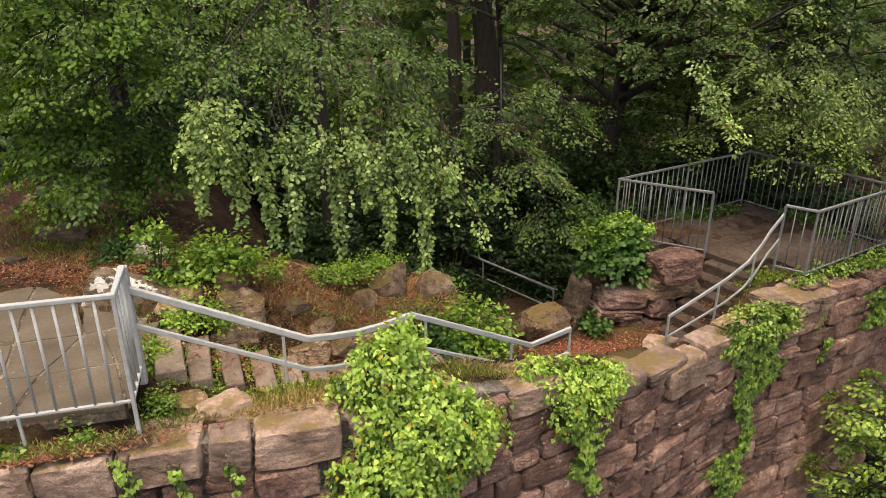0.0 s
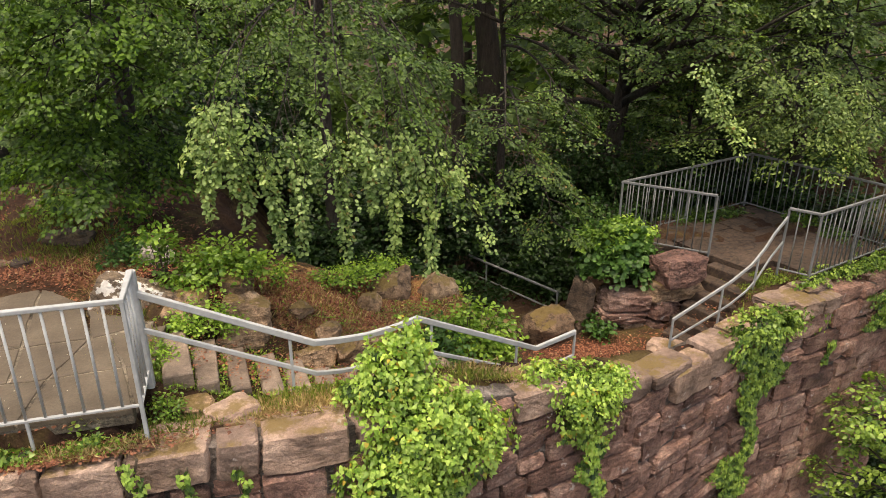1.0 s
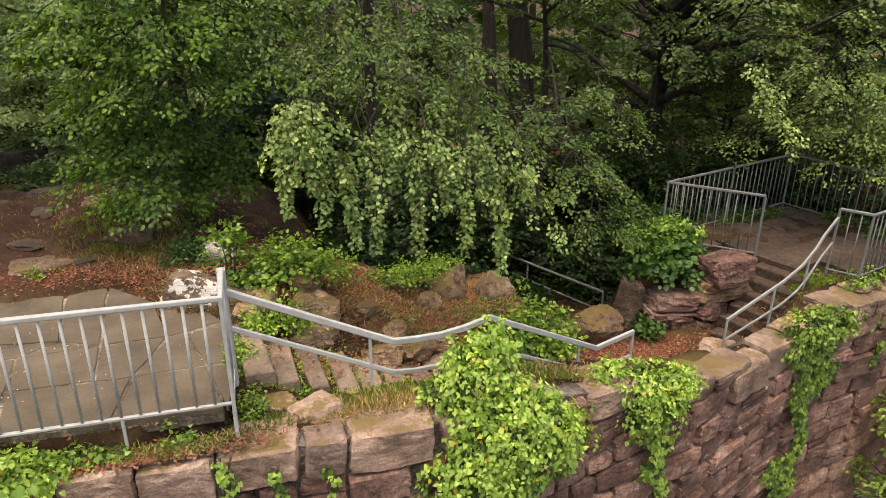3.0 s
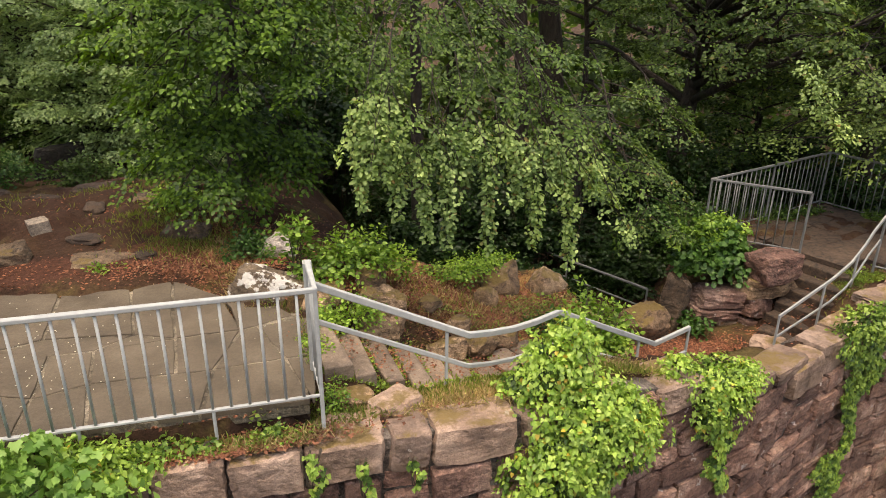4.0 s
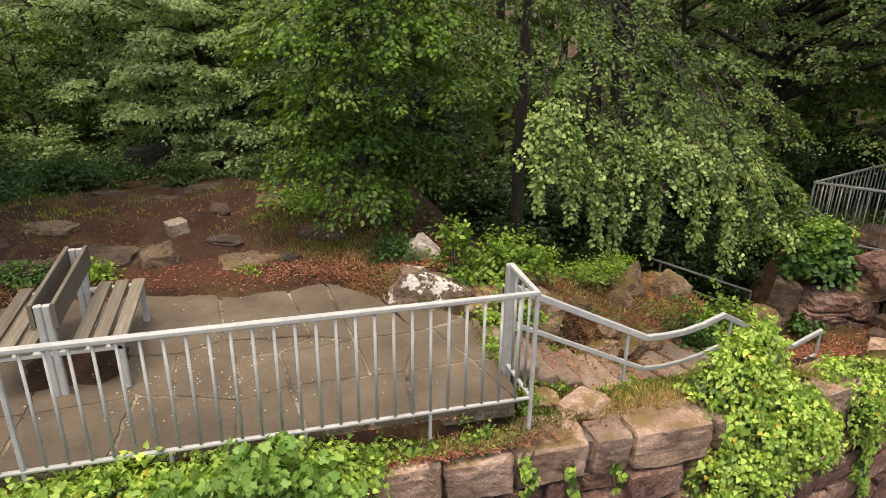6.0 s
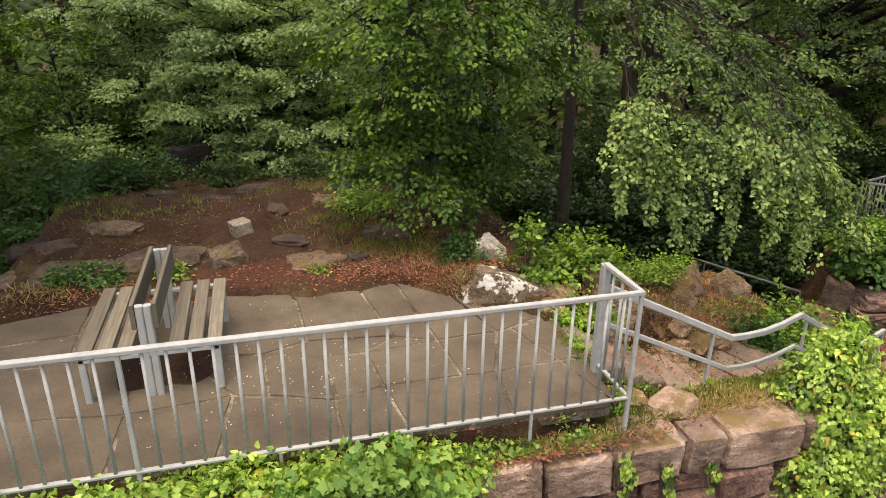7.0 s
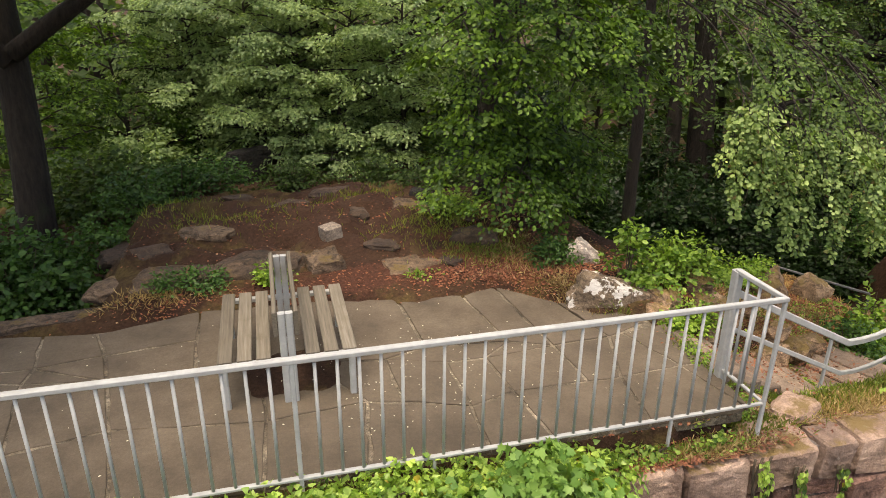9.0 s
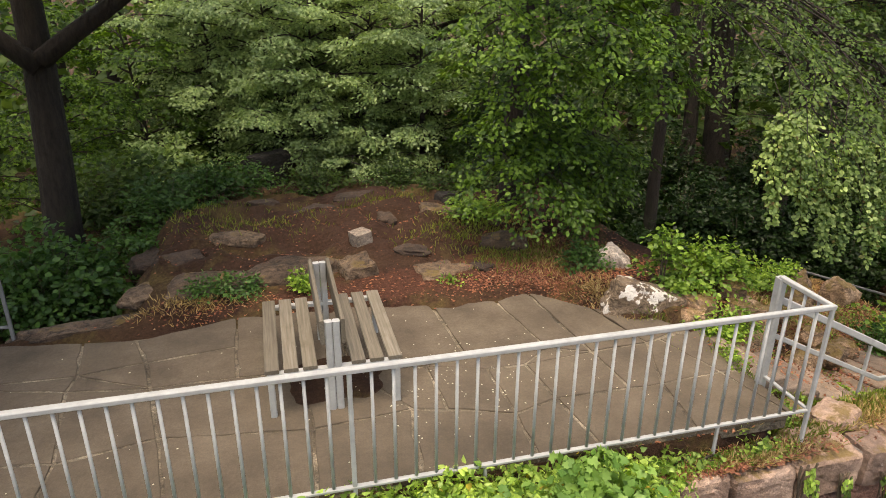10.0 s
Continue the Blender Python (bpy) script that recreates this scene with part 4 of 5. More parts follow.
limb(big_tree, growth((-8.45, 12.45, 2.15), (-0.8, -0.1, 0.75), 3.5, 8, (0, 0, 0.2), 0.06), np.linspace(0.15, 0.06, 9), None, 8)
SLIM = "slim dark tree in the open wood"
for k, (x, y, r, m) in enumerate([(-6.9, 20, 0.24, LEAF_PALE), (-1.7, 18.6, 0.2, LEAF_FAR), (-1.15, 18.9, 0.2, LEAF_FAR), (-5.0, 21, 0.15, LEAF_PALE)]):
    tree(SLIM, (x, y, gz(x, y)), 9, r, n=22, z0=0.15, z1=0.95, reach=2.6, per_limb=28, per_spray=13, spray=0.6, size=0.12, mat=m, seed=8 + k)
YOUNG = "young beech with pale green leaves at the clearing's edge"
for k, (x, y, h, m) in enumerate([(-2.9, 17.3, 4.5, LEAF_PALE), (-4.3, 19.2, 4.8, LEAF_PALE), (-7.9, 17.4, 4.5, LEAF_BEECH), (-9.8, 16.5, 5.0, LEAF_BEECH), (-0.2, 17.6, 5.5, LEAF_BEECH), (3.0, 17.0, 6.0, LEAF_FAR),
                                  (8.6, 16.2, 6.0, LEAF_FAR), (10.8, 15.2, 6.0, LEAF_FAR), (13.5, 13.6, 6.5, LEAF_RIGHT), (-11.5, 13.6, 5.0, LEAF_BEECH), (9.4, 13.4, 5.0, LEAF_RIGHT), (-6.2, 20.4, 4.6, LEAF_PALE), (0.4, 16.4, 5.0, LEAF_FAR), (-5.3, 18.3, 5.0, LEAF_PALE), (-3.7, 18.0, 5.6, LEAF_PALE),
                                  (-6.6, 18.2, 4.8, LEAF_PALE), (-2.2, 15.6, 4.6, LEAF_PALE), (-4.4, 16.8, 4.2, LEAF_PALE), (-3.5, 16.4, 3.7, LEAF_PALE), (-5.1, 17.2, 4.4, LEAF_PALE)]):
    pale = m is LEAF_PALE
    tree(YOUNG if pale else "leafy young tree in the dark wood", (x, y, gz(x, y)), h, 0.06, n=28, z0=0.05, z1=0.96, reach=2.0, droop=0.5, per_limb=34 if pale else 26, per_spray=22 if pale else 16, spray=0.5, size=0.072 if pale else 0.085, mat=m, seed=20 + k, sag=0.2)
# Tree out of view, added so that the west paving falls in shade.
tree("unseen spreading tree added to shade the terrace", (-11.3, 8.6, -0.6), 9.5, 0.3, n=44, z0=0.42, z1=0.75, reach=5.2, droop=0.15, per_limb=34, per_spray=14, spray=0.8, size=0.13, mat=LEAF_BEECH, seed=41, toward=(1.0, -0.5))
tree("green leafy tree growing below the wall", (9.35, 6.0, -7.0), 4.6, 0.06, n=20, z0=0.5, z1=0.98, reach=1.6, droop=0.4, per_limb=26, per_spray=12, spray=0.35, size=0.08, mat=LEAF_CURTAIN, seed=40, leaf=OVAL)

# Added tree, kept out of view; its boughs only darken the wall's far end.
tree("unseen tall tree added to shade the wall by the lookout", (12.0, 5.9, -7.0), 14, 0.25, n=30, z0=0.56, z1=0.9, reach=3.2, droop=0.4, per_limb=30, per_spray=14, spray=0.6, size=0.11, mat=LEAF_LOOKOUT, seed=42,
     boughs=[(9.7, 7.0, 1.0), (9.2, 6.7, 1.7), (10.2, 7.6, 1.6), (9.5, 7.3, 2.4), (9.0, 6.2, 2.3), (10.4, 6.8, 0.9), (10.8, 8.0, 2.2)])


def far_woods():
    rng = np.random.RandomState(9)
    n = 5500
    x, y = rng.uniform(-32, 40, n), 19.5 + rng.rand(n) ** 1.5 * 36
    y = np.where(x > 2, y - 3.5, y)
    z = ground_z(x, y) + rng.rand(n) ** 1.3 * np.where((y > 25) | (x > 0), 12, 6.5)
    d = rng.normal(0, 1, (n, 3)) * [1, 1, 0.15]
    s = sprays(np.stack([x, y, z], 1), d, rng.uniform(1.0, 2.2, n), 22, size=0.34, width=0.4, rng=rng)
    t = thing("far_woods", "dense green deciduous woodland behind the clearing", "woods", (0, 40, -4), kind="stuff")
    part("foliage", leaf_mesh("foliage", KITE, *s, LEAF_FAR), t)
    st = Soup()
    for k in range(60):
        bx, by = rng.uniform(-30, 35), rng.uniform(22, 50)
        bz = gz(bx, by)
        st.tube([(bx, by, bz - 0.3), (bx + rng.normal(0, 0.2), by, bz + 6), (bx + rng.normal(0, 0.5), by, bz + 12)], [rng.uniform(0.15, 0.35), 0.15, 0.08], 7)
    part("stems", st.mesh("stems", MAT_BARK, True), t)


far_woods()


# ---- shrubs and climbers ----
def shrub(label, at, size, stems, per, leaf, mat, outline=OVAL, seed=0, name="shrub", spray=0.3, up=0.6):
    """Stems fan out from the foot; leafy twigs along them fill a mound of the given half-widths and height."""
    rng = np.random.RandomState(seed + 900)
    t = thing(name, label, "shrub", at, "shrubs and low plants")
    wood = Soup()
    B, D, L = [], [], []
    for k in range(stems):
        a = rng.rand() * 2 * math.pi
        r = rng.rand() ** 0.5
        tip = np.array(at) + [size[0] * r * math.cos(a), size[1] * r * math.sin(a), size[2] * (1.05 - 0.75 * r * r) * rng.uniform(0.75, 1.1)]
        foot = np.array(at) + [size[0] * 0.25 * r * math.cos(a), size[1] * 0.25 * r * math.sin(a), -0.05]
        mid = (foot + tip) / 2 + [0, 0, 0.12 * size[2]]
        wood.tube([foot, mid, tip], [0.009, 0.006, 0.003], 5)
        m = 7
        p, d = along(np.array([foot, mid, tip]), rng.uniform(0.35, 1, m))
        d = unit(d * up + rng.normal(0, 0.7, (m, 3)) * [1, 1, 0.35])
        B.append(p), D.append(d), L.append(spray * rng.uniform(0.6, 1.2, m))
    tagged(part("stemwork", wood.mesh("stemwork", MAT_TWIG, True), t), kind="stuff")
    s = sprays(np.vstack(B), np.vstack(D), np.concatenate(L), per, width=0.45, size=leaf, flat=0.45, rng=rng)
    part("foliage", leaf_mesh("foliage", outline, *s, mat), t)
    return t


shrub("bright green leafy shrub above the stairs", (-0.62, 7.6, 0.12), (0.62, 0.3, 0.42), 36, 9, 0.058, LEAF_SHRUB, OVAL, 1, spray=0.24)
shrub("bright green leafy shrub above the stairs", (-1.25, 7.6, 0.2), (0.2, 0.2, 0.62), 7, 7, 0.066, LEAF_SHRUB, OVAL, 2, spray=0.22)
shrub("low green shrub beside the top of the stairs", (-0.85, 6.95, -0.2), (0.42, 0.18, 0.28), 24, 8, 0.046, LEAF_SHRUB, OVAL, 3)
shrub("light green shrub growing beside the stairs", (2.35, 7.55, -1.6), (0.62, 0.42, 1.15), 50, 8, 0.07, LEAF_SHRUB, OVAL, 4)
shrub("low dark green shrub beside the lower stairs", (1.7, 7.3, -1.15), (0.5, 0.3, 0.5), 24, 9, 0.055, LEAF_ROUND, OVAL, 5)
shrub("dense dark green shrub with round leaves by the lookout", (5.38, 9.2, -1.2), (0.58, 0.38, 0.64), 80, 11, 0.075, LEAF_ROUND, ROUND, 6)
shrub("yellow green ivy mound on top of the rocks", (5.4, 9.4, -0.78), (0.66, 0.36, 0.4), 46, 8, 0.065, LEAF_SHRUB, IVY, 7, spray=0.24)
shrub("small green plant beside the landing", (4.75, 8.6, -1.95), (0.13, 0.12, 0.26), 6, 6, 0.06, LEAF_ROUND, ROUND, 8)
shrub("dark green bush below the paved terrace", (-8.3, 10.2, -1.0), (1.2, 0.9, 1.35), 100, 9, 0.085, LEAF_ROUND, OVAL, 9, spray=0.4)
shrub("low green plants growing on a rock ledge", (-6.05, 8.72, 0.08), (0.5, 0.2, 0.2), 22, 7, 0.042, LEAF_ROUND, OVAL, 10, spray=0.2)
shrub("small green plant behind the bench", (-5.2, 8.6, 0.1), (0.22, 0.13, 0.16), 10, 7, 0.05, LEAF_SHRUB, OVAL, 11, spray=0.18)
shrub("small green plant in the dead leaves", (-3.4, 8.45, 0.0), (0.2, 0.1, 0.12), 8, 6, 0.045, LEAF_SHRUB, OVAL, 12, spray=0.14)
shrub("low green plants on the leafy slope", (-1.75, 8.5, 0.05), (0.35, 0.25, 0.28), 24, 8, 0.045, LEAF_ROUND, OVAL, 13, spray=0.2)
shrub("low green plants on the leafy slope", (-2.7, 10.0, 0.25), (0.45, 0.3, 0.3), 22, 8, 0.05, LEAF_SHRUB, OVAL, 14, spray=0.22)
shrub("trailing green plants on the bank", (0.8, 8.45, -0.42), (0.5, 0.2, 0.12), 18, 7, 0.045, LEAF_SHRUB, OVAL, 15, spray=0.2)
shrub("trailing green plants on the bank", (1.3, 8.8, -0.52), (0.5, 0.25, 0.16), 22, 7, 0.048, LEAF_SHRUB, OVAL, 16, spray=0.22)
shrub("low green plants on the bank", (0.0, 7.98, -0.08), (0.25, 0.2, 0.18), 6, 7, 0.045, LEAF_SHRUB, OVAL, 17, spray=0.2)
shrub("ivy spreading at the foot of the lookout railing", (8.0, 10.7, -1.0), (1.3, 0.25, 0.14), 46, 9, 0.045, LEAF_IVY_SHADE, IVY, 18, spray=0.18)
shrub("ivy spreading at the foot of the lookout railing", (9.6, 9.7, -1.0), (0.25, 1.0, 0.14), 36, 9, 0.045, LEAF_IVY_SHADE, IVY, 19, spray=0.18)
shrub("undergrowth in the hollow behind the path, coloured near black for shade", (2.6, 10.6, -2.6), (1.3, 0.8, 1.2), 70, 10, 0.09, LEAF_SHADE, KITE, 20, spray=0.4)
shrub("undergrowth in the hollow behind the path, coloured near black for shade", (5.4, 11.6, -2.6), (1.2, 0.8, 1.5), 70, 10, 0.09, LEAF_SHADE, KITE, 21, spray=0.4)
shrub("undergrowth beside the path into the wood, coloured near black for shade", (5.0, 11.0, -2.5), (0.8, 0.6, 1.2), 60, 10, 0.085, LEAF_SHADE, KITE, 26, spray=0.4)
shrub("undergrowth beside the path into the wood, coloured near black for shade", (2.2, 9.9, -1.8), (0.6, 0.4, 0.35), 30, 10, 0.07, LEAF_SHADE, KITE, 27, spray=0.35)
# Fill that hides lit soil; its blackness is shade put into the leaves.
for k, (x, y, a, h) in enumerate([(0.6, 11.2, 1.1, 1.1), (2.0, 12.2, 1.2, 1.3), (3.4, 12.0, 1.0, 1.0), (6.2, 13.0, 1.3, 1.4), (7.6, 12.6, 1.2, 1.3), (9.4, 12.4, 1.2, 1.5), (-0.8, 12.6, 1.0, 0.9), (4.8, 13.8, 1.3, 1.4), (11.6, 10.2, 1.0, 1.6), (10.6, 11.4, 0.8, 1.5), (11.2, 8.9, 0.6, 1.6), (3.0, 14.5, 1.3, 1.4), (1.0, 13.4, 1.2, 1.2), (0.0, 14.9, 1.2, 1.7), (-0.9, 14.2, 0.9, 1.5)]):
    shrub("undergrowth in the shady hollow, coloured near black for shade", (x, y, gz(x, y)), (a * 1.2, 0.8, h * (1.9 if y > 11.8 else 1.0)), 95, 11, 0.09, LEAF_SHADE, OVAL, 50 + k, spray=0.45)
shrub("dark undergrowth at the edge of the wood", (-7.8, 13.6, -1.0), (1.4, 0.8, 1.5), 70, 10, 0.1, LEAF_FAR, KITE, 22, spray=0.5)
shrub("pale green undergrowth at the edge of the clearing", (-3.2, 16.2, -0.8), (1.3, 0.6, 0.9), 70, 10, 0.1, LEAF_PALE, KITE, 23, spray=0.5)
shrub("pale green undergrowth at the edge of the clearing", (-7.5, 16.0, -0.8), (1.0, 0.6, 1.0), 50, 10, 0.1, LEAF_PALE, KITE, 24, spray=0.5)


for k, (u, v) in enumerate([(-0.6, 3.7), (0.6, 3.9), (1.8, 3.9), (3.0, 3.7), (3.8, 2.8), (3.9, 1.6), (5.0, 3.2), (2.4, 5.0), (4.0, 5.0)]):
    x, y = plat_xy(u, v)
    shrub("undergrowth behind the lookout railing, partly coloured near black for shade", (x, y, max(gz(x, y), -2.6)), (0.95, 0.7, 1.9), 60, 10, 0.08, LEAF_SHADE if k % 2 else LEAF_ROUND, KITE, 80 + k, spray=0.45)
for k, (x, y, h) in enumerate([(-7.3, 11.0, 0.5), (-7.0, 12.0, 0.7), (-6.5, 12.8, 0.6), (-6.0, 13.4, 0.5), (-4.6, 13.6, 0.45), (-3.2, 12.9, 0.5), (-2.4, 11.9, 0.45)]):
    shrub("low undergrowth creeping over the edge of the clearing", (x, y, gz(x, y)), (0.75, 0.45, h), 34, 9, 0.065, LEAF_ROUND if k < 4 else LEAF_FAR, KITE, 100 + k, spray=0.3)


def ivy(label, mounds, drapes, leaf, mats, seed, outline=IVY, n_per=1200, category="ivy", name="ivy"):
    """Climbing leaves over mounds (centre, half-axes) and hanging drapes (x from, x to, top, bottom, bulge) on the wall."""
    rng = np.random.RandomState(seed + 1500)
    x, y, z = mounds[0][0] if mounds else (drapes[0][0], float(wall_y(drapes[0][0])), drapes[0][2])
    t = thing(name, label, category, (x, y, z))
    sets, inner, wood = [], [], Soup()
    for (c, h) in mounds:
        n = int(n_per * (h[0] * h[2] + h[0] * h[1] + h[1] * h[2]) * 3)
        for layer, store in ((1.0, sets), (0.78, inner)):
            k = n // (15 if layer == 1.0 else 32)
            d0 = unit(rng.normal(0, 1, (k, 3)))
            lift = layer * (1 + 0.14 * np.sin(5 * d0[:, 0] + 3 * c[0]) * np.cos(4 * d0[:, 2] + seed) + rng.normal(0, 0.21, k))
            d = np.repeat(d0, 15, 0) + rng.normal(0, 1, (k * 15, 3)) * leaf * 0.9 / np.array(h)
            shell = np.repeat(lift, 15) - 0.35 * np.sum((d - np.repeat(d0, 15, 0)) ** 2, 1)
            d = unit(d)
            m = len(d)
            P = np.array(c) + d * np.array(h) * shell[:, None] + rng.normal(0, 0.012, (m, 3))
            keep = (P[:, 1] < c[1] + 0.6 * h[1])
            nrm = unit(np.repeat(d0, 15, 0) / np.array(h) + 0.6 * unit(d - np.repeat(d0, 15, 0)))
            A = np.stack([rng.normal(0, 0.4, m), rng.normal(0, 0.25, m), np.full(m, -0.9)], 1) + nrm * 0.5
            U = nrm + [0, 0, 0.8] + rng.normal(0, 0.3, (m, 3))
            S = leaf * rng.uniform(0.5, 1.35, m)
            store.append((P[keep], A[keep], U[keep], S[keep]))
        m = int(n * 0.05) + 4
        d = unit(rng.normal(0, 1, (m, 3)) + [0, -0.4, 0.5])
        sets.append(sprays(np.array(c) + d * np.array(h) * 0.95, d * [1, 1, 0.5] + [0, 0, 0.35], rng.uniform(1.6, 3.2, m) * leaf, 7, width=0.5, sag=0.35, size=leaf * 0.9, flat=0.6, rng=rng))
        for k in range(6):
            a = unit(rng.normal(0, 1, 3))
            wood.tube([np.array(c) + [0, 0, -h[2] * 0.9], np.array(c) + a * np.array(h) * 0.5, np.array(c) + a * np.array(h) * 0.9], [0.015, 0.01, 0.004], 5)
    for (xa, xb, top, bottom, bulge) in drapes:
        n = int(n_per * 1.5 * (xb - xa) * (top - bottom)) + 30
        u, v = rng.rand(n), rng.rand(n)
        cx = (xa + xb) / 2 + min(0.12, 0.3 * (xb - xa)) * np.sin(v * 6 + seed)
        wdt = (xb - xa) * (0.85 + 0.2 * np.sin(v * 9 + 2 * seed) + 0.15 * np.sin(v * 23 + seed) + rng.normal(0, 0.1, n)) * (1.1 - 0.45 * v)
        px = cx + (u - 0.5) * wdt
        pz = top + (bottom - top) * v
        lump = 0.55 + 0.45 * np.sin(px * 19 + 4 * np.sin(pz * 7)) * np.sin(pz * 15 + seed)
        py = wall_y(px) - 0.06 - bulge * np.sin(np.clip(u, 0, 1) * math.pi) * lump * rng.uniform(0.4, 1.3, n)
        P = np.stack([px, py, pz], 1)
        A = np.stack([rng.normal(0, 0.5, n), rng.normal(-0.3, 0.3, n), -np.ones(n)], 1)
        U = np.stack([rng.normal(0.1, 0.45, n), -np.ones(n), 0.75 + rng.normal(0, 0.45, n)], 1)
        S = leaf * rng.uniform(0.5, 1.3, n)
        # Leaves in the hollows of a drape get the second, shade-dark colour.
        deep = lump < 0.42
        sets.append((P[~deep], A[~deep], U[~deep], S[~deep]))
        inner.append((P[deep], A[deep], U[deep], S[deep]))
        for k in range(3):
            xs = xa + (xb - xa) * (0.3 + 0.2 * k)
            zs = np.linspace(top, bottom, 8)
            xx = xs + 0.06 * np.sin(zs * 5 + k)
            wood.tube(np.stack([xx, wall_y(xx) - 0.03, zs], 1), np.linspace(0.012, 0.004, 8), 5)
    tagged(part("stemwork", wood.mesh("stemwork", MAT_TWIG, True), t), kind="stuff")
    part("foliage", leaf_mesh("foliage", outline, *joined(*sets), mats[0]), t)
    # Inner leaves take the darker colour in place of real shade.
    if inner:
        part("inner_foliage", leaf_mesh("inner_foliage", outline, *joined(*inner), mats[1]), t, "inner leaves coloured darker in place of shade")
    return t


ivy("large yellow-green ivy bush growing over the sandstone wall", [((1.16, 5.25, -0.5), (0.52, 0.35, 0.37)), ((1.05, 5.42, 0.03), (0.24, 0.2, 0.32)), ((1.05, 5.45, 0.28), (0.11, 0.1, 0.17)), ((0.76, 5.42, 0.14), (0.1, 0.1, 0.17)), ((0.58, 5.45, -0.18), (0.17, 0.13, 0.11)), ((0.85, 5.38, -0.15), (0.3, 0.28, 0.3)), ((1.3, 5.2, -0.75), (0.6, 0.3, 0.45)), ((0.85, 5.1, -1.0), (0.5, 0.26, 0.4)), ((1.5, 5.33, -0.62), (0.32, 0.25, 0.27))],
    [(0.4, 1.9, -0.7, -2.0, 0.15)], 0.047, (LEAF_IVY, LEAF_IVY_SHADE), 1, n_per=1550)
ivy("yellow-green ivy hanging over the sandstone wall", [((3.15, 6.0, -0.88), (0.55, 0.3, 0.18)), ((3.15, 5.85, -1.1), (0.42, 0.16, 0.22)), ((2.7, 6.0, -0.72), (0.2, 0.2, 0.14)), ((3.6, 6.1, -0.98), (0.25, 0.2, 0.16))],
    [(2.95, 3.6, -1.15, -1.75, 0.1), (3.2, 3.6, -1.6, -2.5, 0.06)], 0.045, (LEAF_IVY, LEAF_IVY_SHADE), 2, n_per=1500)
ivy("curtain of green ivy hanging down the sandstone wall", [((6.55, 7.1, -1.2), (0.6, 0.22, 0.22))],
    [(5.95, 7.3, -1.15, -2.35, 0.14), (6.4, 6.85, -2.1, -3.5, 0.08), (6.0, 6.9, -3.3, -4.3, 0.1)], 0.05, (LEAF_CURTAIN, LEAF_IVY_SHADE), 3, n_per=1250)
ivy("thin strand of yellow-green ivy on the wall", [], [(-0.98, -0.87, -0.42, -0.95, 0.04), (-0.53, -0.43, -0.5, -0.8, 0.04)], 0.045, (LEAF_IVY, LEAF_IVY_SHADE), 4, n_per=700)
ivy("thin strand of ivy between the wall stones", [], [(-1.42, -1.27, -0.25, -0.8, 0.04)], 0.045, (LEAF_IVY, LEAF_IVY_SHADE), 5, n_per=900)
ivy("ivy spreading over the wall below the lookout", [((8.65, 8.05, -1.02), (0.85, 0.12, 0.08)), ((7.9, 7.83, -1.04), (0.3, 0.1, 0.07)), ((9.7, 8.3, -1.03), (0.6, 0.14, 0.09))], [(9.0, 10.2, -1.3, -2.0, 0.1), (8.1, 8.3, -1.9, -2.3, 0.05)], 0.045, (LEAF_CURTAIN, LEAF_IVY_SHADE), 6, n_per=1500)
ivy("yellow-green ivy growing under the terrace railing", [((-3.2, 5.2, -0.14), (0.45, 0.13, 0.13)), ((-4.2, 5.2, -0.1), (0.5, 0.13, 0.14)), ((-5.2, 5.19, -0.08), (0.55, 0.13, 0.14)), ((-6.3, 5.19, -0.08), (0.6, 0.13, 0.14)), ((-7.4, 5.19, -0.08), (0.6, 0.13, 0.14)), ((-2.85, 5.1, -0.2), (0.32, 0.15, 0.09)), ((-4.6, 5.1, -0.12), (0.5, 0.2, 0.2)), ((-6.0, 5.0, -0.1), (0.9, 0.25, 0.2)), ((-3.5, 5.05, -0.2), (0.7, 0.2, 0.2)), ((-8.0, 5.0, -0.15), (1.3, 0.2, 0.18))],
    [], 0.055, (LEAF_IVY, LEAF_CURTAIN), 7, n_per=1200)
ivy("dark green ivy creeping along the foot of the terrace edge", [((-3.2, 5.27, -0.17), (0.35, 0.08, 0.12)), ((-2.65, 5.27, -0.2), (0.3, 0.08, 0.1)), ((-2.25, 5.26, -0.22), (0.2, 0.07, 0.09)), ((-3.9, 5.27, -0.15), (0.4, 0.08, 0.13)), ((-4.8, 5.27, -0.15), (0.5, 0.08, 0.13)), ((-1.65, 5.28, -0.22), (0.16, 0.06, 0.08))],
    [], 0.042, (LEAF_CURTAIN, LEAF_IVY_SHADE), 9, n_per=1700)
ivy("pale green vine with large lobed leaves below the railing", [((-3.5, 4.82, -0.22), (0.75, 0.26, 0.3)), ((-4.6, 4.75, -0.3), (0.8, 0.26, 0.3)), ((-3.3, 5.0, 0.05), (0.22, 0.16, 0.24)), ((-5.8, 4.7, -0.4), (0.7, 0.25, 0.28))],
    [], 0.072, (LEAF_VINE, LEAF_CURTAIN), 8, LOBED, 560, "vine", "vine")


